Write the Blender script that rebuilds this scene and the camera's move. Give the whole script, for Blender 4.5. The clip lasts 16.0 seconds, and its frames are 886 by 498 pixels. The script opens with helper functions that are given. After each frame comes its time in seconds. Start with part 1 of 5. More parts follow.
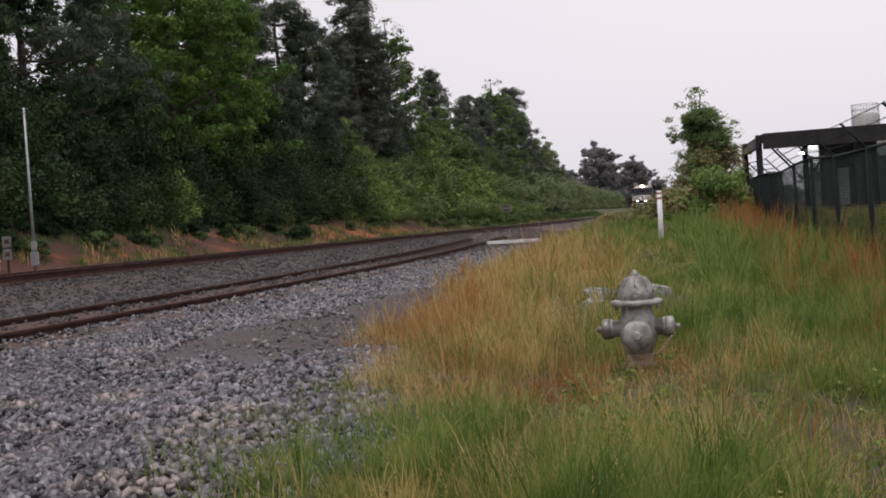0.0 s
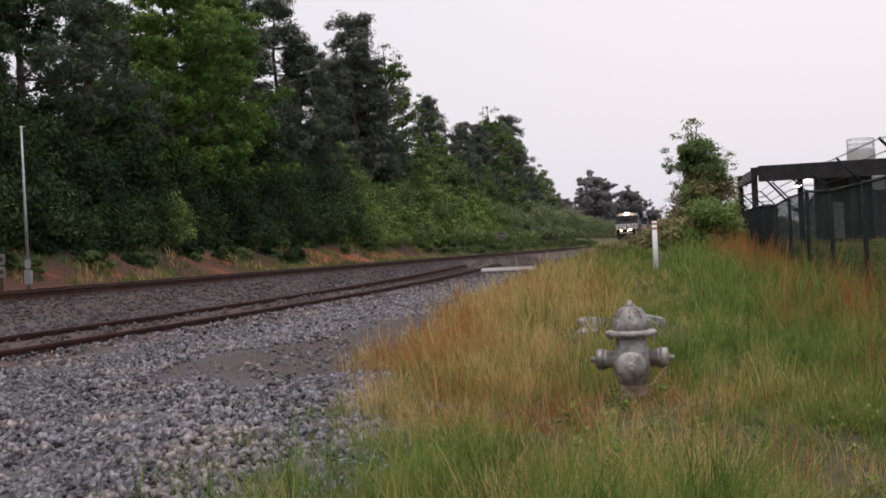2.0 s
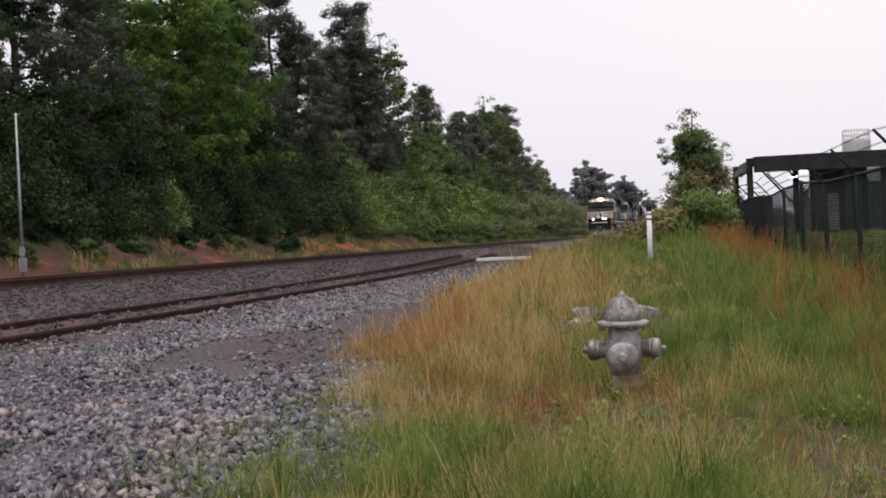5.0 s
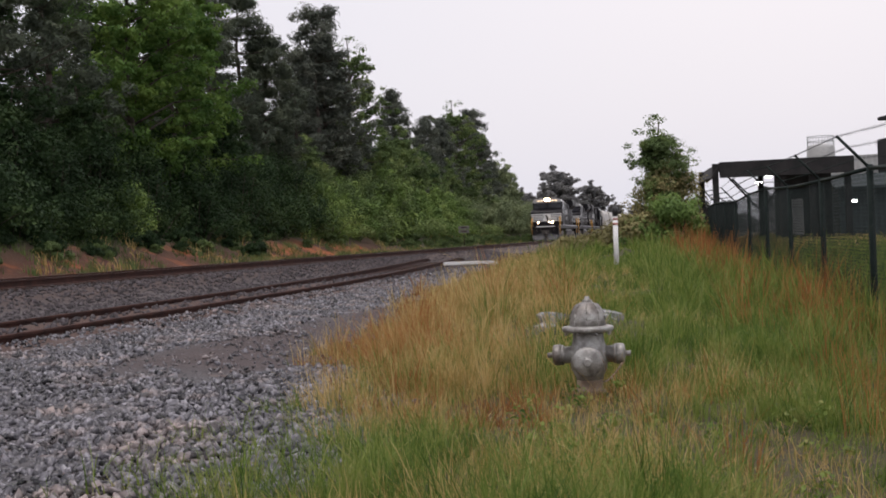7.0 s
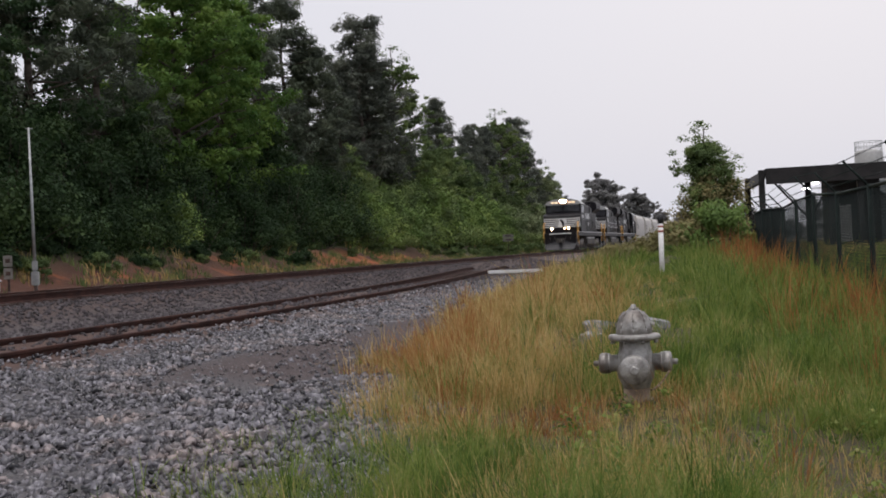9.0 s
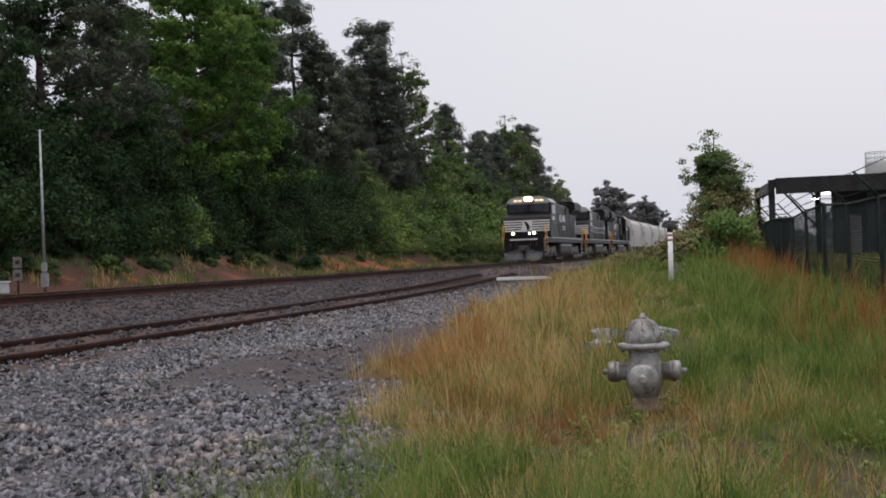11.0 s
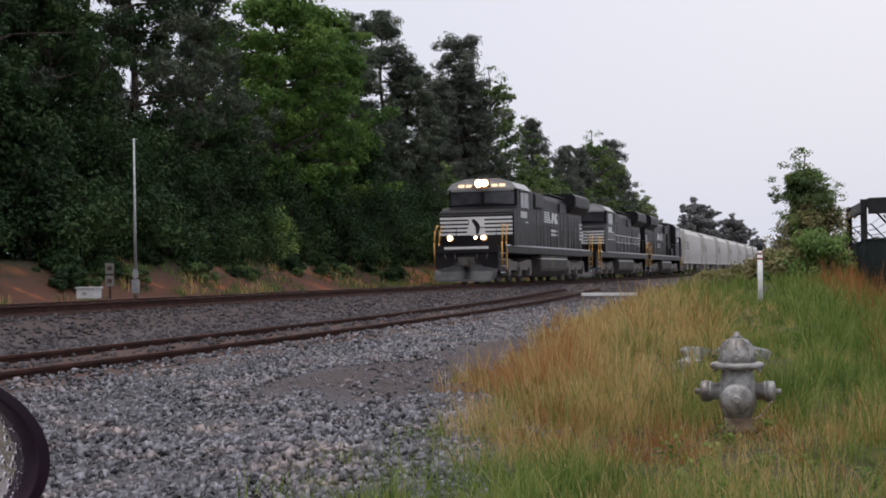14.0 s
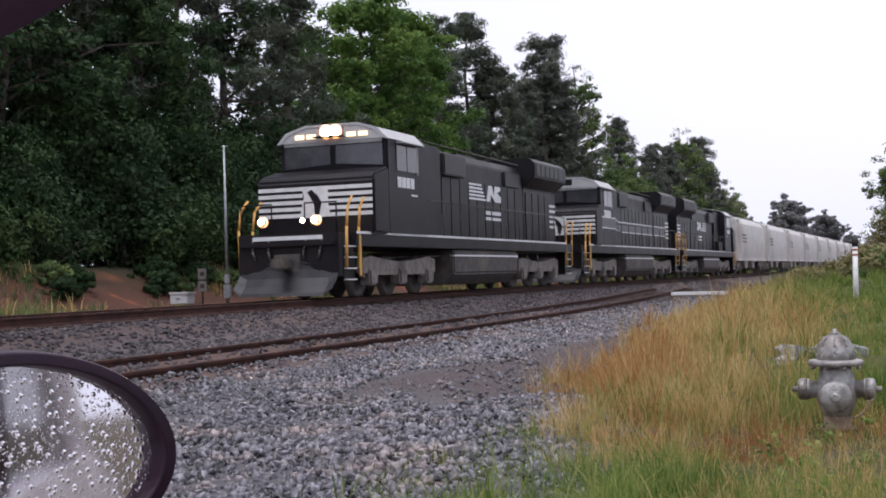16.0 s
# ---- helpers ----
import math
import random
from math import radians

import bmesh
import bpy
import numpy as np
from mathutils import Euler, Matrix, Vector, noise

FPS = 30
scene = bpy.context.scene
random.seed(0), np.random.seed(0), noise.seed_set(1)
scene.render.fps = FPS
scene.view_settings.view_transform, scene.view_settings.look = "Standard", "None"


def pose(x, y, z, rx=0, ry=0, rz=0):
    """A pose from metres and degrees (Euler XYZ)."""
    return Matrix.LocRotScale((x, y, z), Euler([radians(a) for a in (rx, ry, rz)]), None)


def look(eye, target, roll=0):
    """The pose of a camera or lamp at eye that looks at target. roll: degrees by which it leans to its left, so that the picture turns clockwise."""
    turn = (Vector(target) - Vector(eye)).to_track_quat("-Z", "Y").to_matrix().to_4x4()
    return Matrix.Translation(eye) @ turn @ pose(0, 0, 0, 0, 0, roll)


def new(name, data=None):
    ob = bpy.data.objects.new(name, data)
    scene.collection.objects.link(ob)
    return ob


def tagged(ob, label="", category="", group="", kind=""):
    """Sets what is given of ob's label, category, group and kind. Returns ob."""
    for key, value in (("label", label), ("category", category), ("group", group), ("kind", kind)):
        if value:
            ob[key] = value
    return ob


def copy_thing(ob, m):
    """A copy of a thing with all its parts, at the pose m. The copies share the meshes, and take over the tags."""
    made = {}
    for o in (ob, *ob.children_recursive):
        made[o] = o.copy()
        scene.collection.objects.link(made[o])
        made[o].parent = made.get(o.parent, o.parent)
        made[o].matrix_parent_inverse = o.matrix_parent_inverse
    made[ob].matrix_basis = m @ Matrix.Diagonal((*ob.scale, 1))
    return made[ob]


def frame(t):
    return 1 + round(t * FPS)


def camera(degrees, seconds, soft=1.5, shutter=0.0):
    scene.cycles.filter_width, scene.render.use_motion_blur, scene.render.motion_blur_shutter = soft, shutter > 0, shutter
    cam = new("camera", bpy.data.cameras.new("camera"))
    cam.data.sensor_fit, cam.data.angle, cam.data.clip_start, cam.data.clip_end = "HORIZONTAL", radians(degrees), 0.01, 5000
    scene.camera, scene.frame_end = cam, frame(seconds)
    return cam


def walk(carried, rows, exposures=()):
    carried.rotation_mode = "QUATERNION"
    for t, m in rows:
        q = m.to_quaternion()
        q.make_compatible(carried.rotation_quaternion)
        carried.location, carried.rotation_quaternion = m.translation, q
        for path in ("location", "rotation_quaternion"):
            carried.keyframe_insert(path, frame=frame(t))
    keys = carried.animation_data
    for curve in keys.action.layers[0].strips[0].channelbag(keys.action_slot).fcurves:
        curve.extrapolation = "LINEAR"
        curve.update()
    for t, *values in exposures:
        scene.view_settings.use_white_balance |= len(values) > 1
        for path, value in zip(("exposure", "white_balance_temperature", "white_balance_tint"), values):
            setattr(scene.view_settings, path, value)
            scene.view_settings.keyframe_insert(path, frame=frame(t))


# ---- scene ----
# The camera: a phone held inside a parked car, panning by hand.
cam = camera(38.0, 16.0, soft=1.8)
ROWS = [
    (0, 0.015, 0.000, 0.605, -1.345, -1.137, 3.905),
    (0.5, 0.012, -0.001, 0.607, -1.546, -0.733, 3.637),
    (1, 0.010, 0.000, 0.614, -1.544, -0.293, 3.271),
    (1.5, 0.005, -0.003, 0.611, -1.587, -0.041, 2.960),
    (2, 0.007, -0.001, 0.612, -1.585, 0.004, 2.798),
    (2.5, 0.006, -0.002, 0.614, -1.547, 0.152, 2.716),
    (3, 0.005, -0.000, 0.613, -0.929, -0.603, 3.049),
    (3.5, 0.008, 0.003, 0.613, -0.191, -0.514, 3.124),
    (4, 0.007, 0.001, 0.611, -0.720, -0.516, 2.823),
    (4.5, 0.016, 0.004, 0.611, -1.213, -0.553, 2.840),
    (5, 0.025, 0.002, 0.613, -1.786, -0.473, 2.556),
    (7.5, 0.038, 0.007, 0.617, -3.297, -0.257, 2.421),
    (8, 0.029, 0.004, 0.617, -2.791, 0.043, 2.617),
    (8.5, 0.020, 0.002, 0.618, -1.795, 0.320, 3.018),
    (9, 0.032, 0.004, 0.618, -1.261, 0.112, 2.700),
    (11.5, 0.018, 0.004, 0.622, -0.670, 0.528, 1.681),
    (12, 0.009, 0.003, 0.620, -0.288, 0.638, 1.151),
    (12.5, 0.000, 0.000, 0.620, 0.000, 0.654, 1.000),
    (13, 0.001, 0.002, 0.621, 0.429, 0.756, 0.870),
    (13.5, -0.015, -0.001, 0.623, 1.477, 0.993, 0.814),
    (14, -0.030, -0.001, 0.623, 2.817, 1.096, 0.935),
    (14.5, -0.032, -0.002, 0.623, 3.768, 1.125, 1.131),
    (15, -0.043, -0.003, 0.623, 4.945, 1.209, 1.152),
    (15.5, -0.040, -0.002, 0.622, 6.069, 1.315, 1.481),
    (16, -0.051, -0.002, 0.615, 6.708, 1.265, 1.706),
]
walk(cam, [(t, pose(x, y, z, 90 + pitch, roll, yaw)) for t, x, y, z, yaw, pitch, roll in ROWS], exposures=[(0, 0.11, 6600, 16), (5, 0.25, 6580, 17), (9, 0.04, 6450, 14), (12.5, 0.0, 6280, 13), (14.5, 0.15, 6180, 15), (16, 0.42, 6050, 18)])

# ---- light: an overcast, hazy evening ----
SKY_STRENGTH = 1.0
world = bpy.data.worlds.new("overcast_sky")
scene.world = world
world.use_nodes = True
wn, wl = world.node_tree.nodes, world.node_tree.links
wn.clear()
w_out = wn.new("ShaderNodeOutputWorld")
w_bg = wn.new("ShaderNodeBackground")
w_sky = wn.new("ShaderNodeTexSky")
w_sky.sky_type, w_sky.sun_disc = "NISHITA", False
w_sky.sun_elevation, w_sky.sun_rotation = radians(35), radians(20)
w_sky.dust_density, w_sky.air_density = 6.0, 1.5
w_scale = wn.new("ShaderNodeMixRGB")
w_scale.blend_type, w_scale.inputs[0].default_value, w_scale.inputs[2].default_value = "MULTIPLY", 1.0, (0.07, 0.07, 0.07, 1)
w_mix = wn.new("ShaderNodeMixRGB")
w_mix.inputs[0].default_value, w_mix.inputs[2].default_value = 0.9, (0.72, 0.745, 0.81, 1)
wl.new(w_sky.outputs[0], w_scale.inputs[1])
wl.new(w_scale.outputs[0], w_mix.inputs[1])
wl.new(w_mix.outputs[0], w_bg.inputs[0])
w_bg.inputs[1].default_value = SKY_STRENGTH
wl.new(w_bg.outputs[0], w_out.inputs[0])
sun_data = bpy.data.lights.new("sun", "SUN")
sun_data.energy, sun_data.angle, sun_data.color = 1.45, radians(40), (1.0, 0.96, 0.9)
sun = new("sun", sun_data)
sun.matrix_world = look((0, 0, 50), (5, 12, 0))
scene.view_settings.exposure = 0.0


# ---- materials ----
def mat(name, c1, c2, scale=8.0, rough=0.7, bump=0.2, metal=0.0, c3=None, fine=6.0, island=0.0, obj_random=0.0, emit=0.0, spec=0.5, dist=0.01, through_light=0.0):
    """Two colours mixed by coarse and fine noise, with relief; c3: stains at a larger scale; island/obj_random: a value shift from piece to piece."""
    m = bpy.data.materials.new(name)
    m.use_nodes = True
    n, l = m.node_tree.nodes, m.node_tree.links
    b = n["Principled BSDF"]
    co = n.new("ShaderNodeTexCoord")
    def tex(s, detail):
        x = n.new("ShaderNodeTexNoise")
        x.inputs["Scale"].default_value, x.inputs["Detail"].default_value = s, detail
        l.new(co.outputs["Object"], x.inputs["Vector"])
        return x
    def mix(fac, a, c):
        x = n.new("ShaderNodeMixRGB")
        l.new(fac, x.inputs[0])
        for k, v in ((1, a), (2, c)):
            if isinstance(v, tuple):
                x.inputs[k].default_value = (*v, 1)
            else:
                l.new(v, x.inputs[k])
        return x.outputs[0]
    def ramp(src, lo, hi):
        x = n.new("ShaderNodeMapRange")
        x.inputs[1].default_value, x.inputs[2].default_value = lo, hi
        l.new(src, x.inputs[0])
        return x.outputs[0]
    t1, t2 = tex(scale, 4), tex(scale * fine, 3)
    out = mix(ramp(t1.outputs[0], 0.35, 0.65), c1, c2)
    if c3:
        t3 = tex(scale * 0.22, 5)
        out = mix(ramp(t3.outputs[0], 0.52, 0.7), out, c3)
    shade = n.new("ShaderNodeMapRange")
    shade.inputs[3].default_value, shade.inputs[4].default_value = 0.72, 1.28
    l.new(t2.outputs[0], shade.inputs[0])
    hsv = n.new("ShaderNodeHueSaturation")
    l.new(out, hsv.inputs["Color"])
    value = shade.outputs[0]
    if island or obj_random:
        g = n.new("ShaderNodeNewGeometry") if island else n.new("ShaderNodeObjectInfo")
        r = n.new("ShaderNodeMapRange")
        amount = island or obj_random
        r.inputs[3].default_value, r.inputs[4].default_value = 1 - amount, 1 + amount
        l.new(g.outputs["Random Per Island" if island else "Random"], r.inputs[0])
        mu = n.new("ShaderNodeMath")
        mu.operation = "MULTIPLY"
        l.new(value, mu.inputs[0])
        l.new(r.outputs[0], mu.inputs[1])
        value = mu.outputs[0]
    l.new(value, hsv.inputs["Value"])
    l.new(hsv.outputs[0], b.inputs["Base Color"])
    rr = n.new("ShaderNodeMapRange")
    rr.inputs[3].default_value, rr.inputs[4].default_value = max(0.02, rough - 0.12), min(1, rough + 0.12)
    l.new(t1.outputs[0], rr.inputs[0])
    l.new(rr.outputs[0], b.inputs["Roughness"])
    b.inputs["Metallic"].default_value = metal
    b.inputs["Specular IOR Level"].default_value = spec
    if bump:
        bp = n.new("ShaderNodeBump")
        bp.inputs["Strength"].default_value, bp.inputs["Distance"].default_value = bump, dist
        l.new(t2.outputs[0], bp.inputs["Height"])
        l.new(bp.outputs[0], b.inputs["Normal"])
    if through_light:
        tr = n.new("ShaderNodeBsdfTranslucent")
        l.new(hsv.outputs[0], tr.inputs[0])
        ms = n.new("ShaderNodeMixShader")
        ms.inputs[0].default_value = through_light
        l.new(b.outputs[0], ms.inputs[1])
        l.new(tr.outputs[0], ms.inputs[2])
        l.new(ms.outputs[0], n["Material Output"].inputs[0])
    return m


def glow(name, colour, strength):
    m = bpy.data.materials.new(name)
    m.use_nodes = True
    b = m.node_tree.nodes["Principled BSDF"]
    b.inputs["Base Color"].default_value = (0.8, 0.8, 0.8, 1)
    b.inputs["Emission Color"].default_value = (*colour, 1)
    b.inputs["Emission Strength"].default_value = strength
    return m


def leaf_mat(name, ramp_colours, rough=0.65, through_light=0.25, patch=0.5, own=0.22):
    """Leaf or blade colours: one pick for each piece along a ramp, swayed by a large soft noise."""
    m = bpy.data.materials.new(name)
    m.use_nodes = True
    n, l = m.node_tree.nodes, m.node_tree.links
    b = n["Principled BSDF"]
    g = n.new("ShaderNodeNewGeometry")
    tx = n.new("ShaderNodeTexNoise")
    co = n.new("ShaderNodeTexCoord")
    l.new(co.outputs["Object"], tx.inputs["Vector"])
    tx.inputs["Scale"].default_value, tx.inputs["Detail"].default_value = patch, 3
    mr = n.new("ShaderNodeMapRange")
    mr.inputs[1].default_value, mr.inputs[2].default_value = 0.36, 0.64
    l.new(tx.outputs[0], mr.inputs[0])
    mx = n.new("ShaderNodeMath")
    mx.operation = "MULTIPLY_ADD"
    mx.inputs[1].default_value = own
    l.new(g.outputs["Random Per Island"], mx.inputs[0])
    sc = n.new("ShaderNodeMath")
    sc.operation = "MULTIPLY"
    sc.inputs[1].default_value = 1 - own
    l.new(mr.outputs[0], sc.inputs[0])
    l.new(sc.outputs[0], mx.inputs[2])
    cr = n.new("ShaderNodeValToRGB")
    cr.color_ramp.elements[0].color = (*ramp_colours[0], 1)
    cr.color_ramp.elements[1].color = (*ramp_colours[-1], 1)
    for i, c in enumerate(ramp_colours[1:-1]):
        e = cr.color_ramp.elements.new((i + 1) / (len(ramp_colours) - 1))
        e.color = (*c, 1)
    l.new(mx.outputs[0], cr.inputs[0])
    l.new(cr.outputs[0], b.inputs["Base Color"])
    b.inputs["Roughness"].default_value = rough
    b.inputs["Specular IOR Level"].default_value = 0.18
    tr = n.new("ShaderNodeBsdfTranslucent")
    l.new(cr.outputs[0], tr.inputs[0])
    ms = n.new("ShaderNodeMixShader")
    ms.inputs[0].default_value = through_light
    l.new(b.outputs[0], ms.inputs[1])
    l.new(tr.outputs[0], ms.inputs[2])
    l.new(ms.outputs[0], n["Material Output"].inputs[0])
    return m


M_BLACK = mat("black_paint", (0.008, 0.007, 0.009), (0.014, 0.012, 0.014), 1.5, 0.42, 0.08, c3=(0.024, 0.020, 0.020), spec=0.2)
M_DARKSTEEL = mat("dirty_running_gear", (0.05, 0.045, 0.042), (0.10, 0.088, 0.078), 5, 0.75, 0.3, c3=(0.13, 0.11, 0.09))
M_TRUCK = mat("dusty_truck_castings", (0.15, 0.13, 0.115), (0.27, 0.24, 0.215), 5, 0.8, 0.3, c3=(0.10, 0.085, 0.075))
M_PLOW = mat("grey_plow", (0.018, 0.017, 0.019), (0.036, 0.034, 0.036), 3, 0.5, 0.15)
M_WHITE = mat("white_stripe", (0.68, 0.68, 0.67), (0.78, 0.78, 0.77), 4, 0.5, 0.05)
M_BANDGREY = mat("grey_band_paint", (0.10, 0.095, 0.10), (0.14, 0.135, 0.14), 2, 0.5, 0.05)
M_YELLOW = mat("handrail_yellow", (0.55, 0.28, 0.05), (0.62, 0.34, 0.08), 6, 0.5, 0.05)
M_ROOFPALE = mat("pale_cab_roof", (0.42, 0.42, 0.42), (0.5, 0.49, 0.48), 4, 0.5, 0.05)
M_GLASS = mat("dark_cab_glass", (0.045, 0.044, 0.05), (0.07, 0.068, 0.075), 2, 0.12, 0.0, spec=0.8)
M_HEAD = glow("headlight_glow", (1.0, 0.66, 0.34), 600)
# Glow for rings that imitate the warm bloom round the lamps.
M_HALO = glow("lamp_halo_glow", (1.0, 0.45, 0.15), 1.5)
M_DITCH = glow("ditch_light_glow", (1.0, 0.66, 0.34), 60)
M_BOARD = glow("number_board_glow", (1.0, 0.66, 0.28), 1.1)
M_HOPPER = mat("hopper_grey", (0.50, 0.47, 0.43), (0.60, 0.565, 0.53), 1.2, 0.55, 0.08, c3=(0.40, 0.36, 0.32))
M_RAIL = mat("rail_rust", (0.034, 0.015, 0.012), (0.072, 0.032, 0.024), 4, 0.8, 0.3, spec=0.2)
M_RAILTOP = mat("rail_polished_top", (0.30, 0.27, 0.25), (0.42, 0.38, 0.35), 3, 0.3, 0.05, metal=0.8)
M_TIE = mat("tie_wood", (0.036, 0.021, 0.017), (0.075, 0.045, 0.036), 9, 0.9, 0.5, obj_random=0.3)
M_STONE = mat("ballast_stone", (0.050, 0.047, 0.053), (0.175, 0.166, 0.180), 9, 0.28, 0.2, island=0.92, c3=(0.22, 0.175, 0.16))
M_STONE_FAR = mat("track_ballast", (0.045, 0.037, 0.039), (0.088, 0.074, 0.077), 12, 0.85, 0.2, island=0.5)
M_HYD = mat("weathered_silver_paint", (0.19, 0.175, 0.16), (0.42, 0.405, 0.38), 17, 0.42, 0.4, metal=0.35, c3=(0.12, 0.085, 0.06), fine=5)
M_HYDRUST = mat("rusty_hydrant_base", (0.17, 0.115, 0.08), (0.32, 0.24, 0.17), 16, 0.8, 0.3)
M_POST = mat("post_white", (0.70, 0.68, 0.66), (0.80, 0.79, 0.77), 8, 0.5, 0.05)
M_POSTBLACK = mat("post_black_cap", (0.02, 0.02, 0.022), (0.035, 0.033, 0.035), 8, 0.5, 0.05)
M_POSTRED = mat("post_red_band", (0.42, 0.13, 0.10), (0.5, 0.17, 0.13), 8, 0.5, 0.05)
M_GALV = mat("galvanised_steel", (0.30, 0.31, 0.31), (0.42, 0.43, 0.43), 10, 0.45, 0.1, metal=0.6)
M_FENCE = mat("green_black_fence", (0.015, 0.022, 0.02), (0.026, 0.034, 0.031), 8, 0.7, 0.05, spec=0.1)
M_CONCRETE = mat("pale_concrete", (0.72, 0.71, 0.69), (0.82, 0.81, 0.79), 9, 0.85, 0.2)
M_SIGNGREY = mat("weathered_sign_grey", (0.13, 0.125, 0.11), (0.20, 0.19, 0.17), 6, 0.8, 0.1)
M_SHED = mat("dark_shed_steel", (0.022, 0.021, 0.021), (0.038, 0.035, 0.035), 1.5, 0.7, 0.1, spec=0.2)
M_CORRUGATED = mat("grey_green_cladding", (0.045, 0.058, 0.06), (0.065, 0.08, 0.082), 0.6, 0.7, 0.05, spec=0.2)
M_TANK = mat("tank_pale_paint", (0.42, 0.41, 0.39), (0.5, 0.49, 0.47), 0.8, 0.6, 0.05)
M_BARK = mat("bark", (0.05, 0.038, 0.030), (0.11, 0.085, 0.068), 5, 0.95, 0.6, fine=5)
M_LEAF = leaf_mat("broad_leaves", [(0.020, 0.039, 0.018), (0.036, 0.069, 0.025), (0.070, 0.112, 0.036)], through_light=0.3, patch=0.45)
M_LEAFBRIGHT = leaf_mat("bright_leaves", [(0.052, 0.115, 0.027), (0.105, 0.19, 0.04), (0.185, 0.275, 0.06)], through_light=0.4, patch=0.5)
# Needle, shrub and vine greens are lightened somewhat to carry haze.
M_NEEDLE = leaf_mat("pine_needles", [(0.068, 0.084, 0.064), (0.102, 0.124, 0.084), (0.145, 0.165, 0.10)], patch=0.6)
# Paler copy of the needles: the haze is mixed into the colour.
M_NEEDLEFAR = leaf_mat("haze_tinted_needles", [(0.085, 0.098, 0.082), (0.125, 0.14, 0.11), (0.17, 0.18, 0.135)], patch=0.6)
M_SHRUB = leaf_mat("shrub_leaves", [(0.060, 0.092, 0.036), (0.12, 0.175, 0.060), (0.22, 0.275, 0.09)], patch=0.5)
M_VINE = leaf_mat("vine_leaves", [(0.085, 0.145, 0.038), (0.155, 0.235, 0.060), (0.26, 0.34, 0.095)], patch=0.45)
M_OLIVE = leaf_mat("olive_leaves", [(0.17, 0.16, 0.07), (0.27, 0.235, 0.105), (0.38, 0.32, 0.15)], patch=0.6)
# Shrub leaves for the far end, paled to paint haze over distance.
M_FARSHRUB = leaf_mat("haze_tinted_shrub_leaves", [(0.13, 0.165, 0.085), (0.20, 0.24, 0.12), (0.29, 0.325, 0.165)], patch=0.4)
# Near-grey leaves: aerial haze painted as leaf colour.
M_HAZE = leaf_mat("haze_tinted_leaves", [(0.19, 0.185, 0.185), (0.235, 0.23, 0.225), (0.285, 0.28, 0.27)], patch=0.2)
M_GREEN = leaf_mat("green_grass", [(0.045, 0.090, 0.015), (0.11, 0.18, 0.032), (0.23, 0.29, 0.068), (0.40, 0.36, 0.13)], 0.5, 0.4, 4.5, 0.3)
M_TAN = leaf_mat("dry_grass", [(0.20, 0.17, 0.045), (0.42, 0.30, 0.10), (0.70, 0.51, 0.23), (0.50, 0.31, 0.12)], 0.6, 0.4, 5.0, 0.45)
M_RUST = leaf_mat("russet_grass", [(0.22, 0.085, 0.03), (0.38, 0.16, 0.055), (0.50, 0.27, 0.10)], 0.6, 0.4, 2.0)
M_ROCK = mat("pale_slate_rock", (0.06, 0.06, 0.062), (0.34, 0.335, 0.335), 13, 0.4, 0.4, c3=(0.07, 0.06, 0.06))
M_CARDARK = mat("car_trim_black", (0.022, 0.008, 0.018), (0.032, 0.012, 0.027), 10, 0.42, 0.1, spec=0.3)
M_GLASSDARK = mat("tinted_glass", (0.02, 0.02, 0.02), (0.035, 0.035, 0.032), 3, 0.12, 0.0)
M_CARBODY = mat("car_paint_pale", (0.78, 0.74, 0.75), (0.82, 0.78, 0.79), 3, 0.25, 0.0)
M_BOXWHITE = mat("painted_box_pale", (0.55, 0.55, 0.54), (0.62, 0.62, 0.60), 8, 0.6, 0.05)

# ---- the line of the railway: x across it (towards the camera), y along it, away from the camera ----
HEADING = 14.1
LINE = pose(-7.6, 30, 0, 0, 0, -HEADING)
RAIL = 0.17


def on_line(u, s, z=0.0):
    return LINE @ Vector((u, s, z))


def smooth(a, b, x):
    t = np.clip((x - a) / (b - a), 0, 1)
    return t * t * (3 - 2 * t)


def spur_u(s):
    return 6.65 - 0.0015 * max(0.0, s + 14) ** 2


def ground_z(u, s):
    """Height of the ground at places along the line (arrays or numbers)."""
    u, s = np.asarray(u, float), np.asarray(s, float)
    z = np.full(np.broadcast(u, s).shape, -0.36)
    z = z + 0.31 * smooth(3.8, 1.7, np.abs(u)) 
    z = z - 0.07 * smooth(8.5, 11.5, u)
    z = z + (0.08 + 0.24 * smooth(-20, -2, s)) * smooth(10.8, 13.2, u)
    z = z + 0.35 * smooth(-3.6, -4.6, u) + 1.25 * smooth(-5.2, -9.0, u)
    z = z + 0.36 * smooth(2.5, 13, s) * smooth(48, 36, s) * smooth(8.9, 10.2, u) * smooth(14.6, 13.2, u)
    z = z + 0.07 * smooth(1.7, 1.0, np.abs(u - 6.65)) * smooth(28, 8, s)
    z = z - 0.24 * smooth(14.2, 16.0, u)
    z = z - 0.25 * smooth(-22.5, -25.5, s) * smooth(9, 12, u)
    z = z + 0.05 * np.sin(u * 1.7 + s * 0.6) * smooth(8.5, 10.5, u) * smooth(60, 20, u)
    z = z + 0.12 * np.sin(s * 0.9) * np.sin(s * 0.37 + 1) * smooth(-5.0, -7.0, u)
    return z


def grass_edge(s):
    """Where the rough grass begins, across the line."""
    return np.interp(s, [-40, -23, -21, -19.2, -17.8, -16.5, -12.5, -3, 10, 40], [13.3, 13.0, 12.9, 12.6, 12.05, 11.6, 11.0, 9.9, 9.0, 7.9])


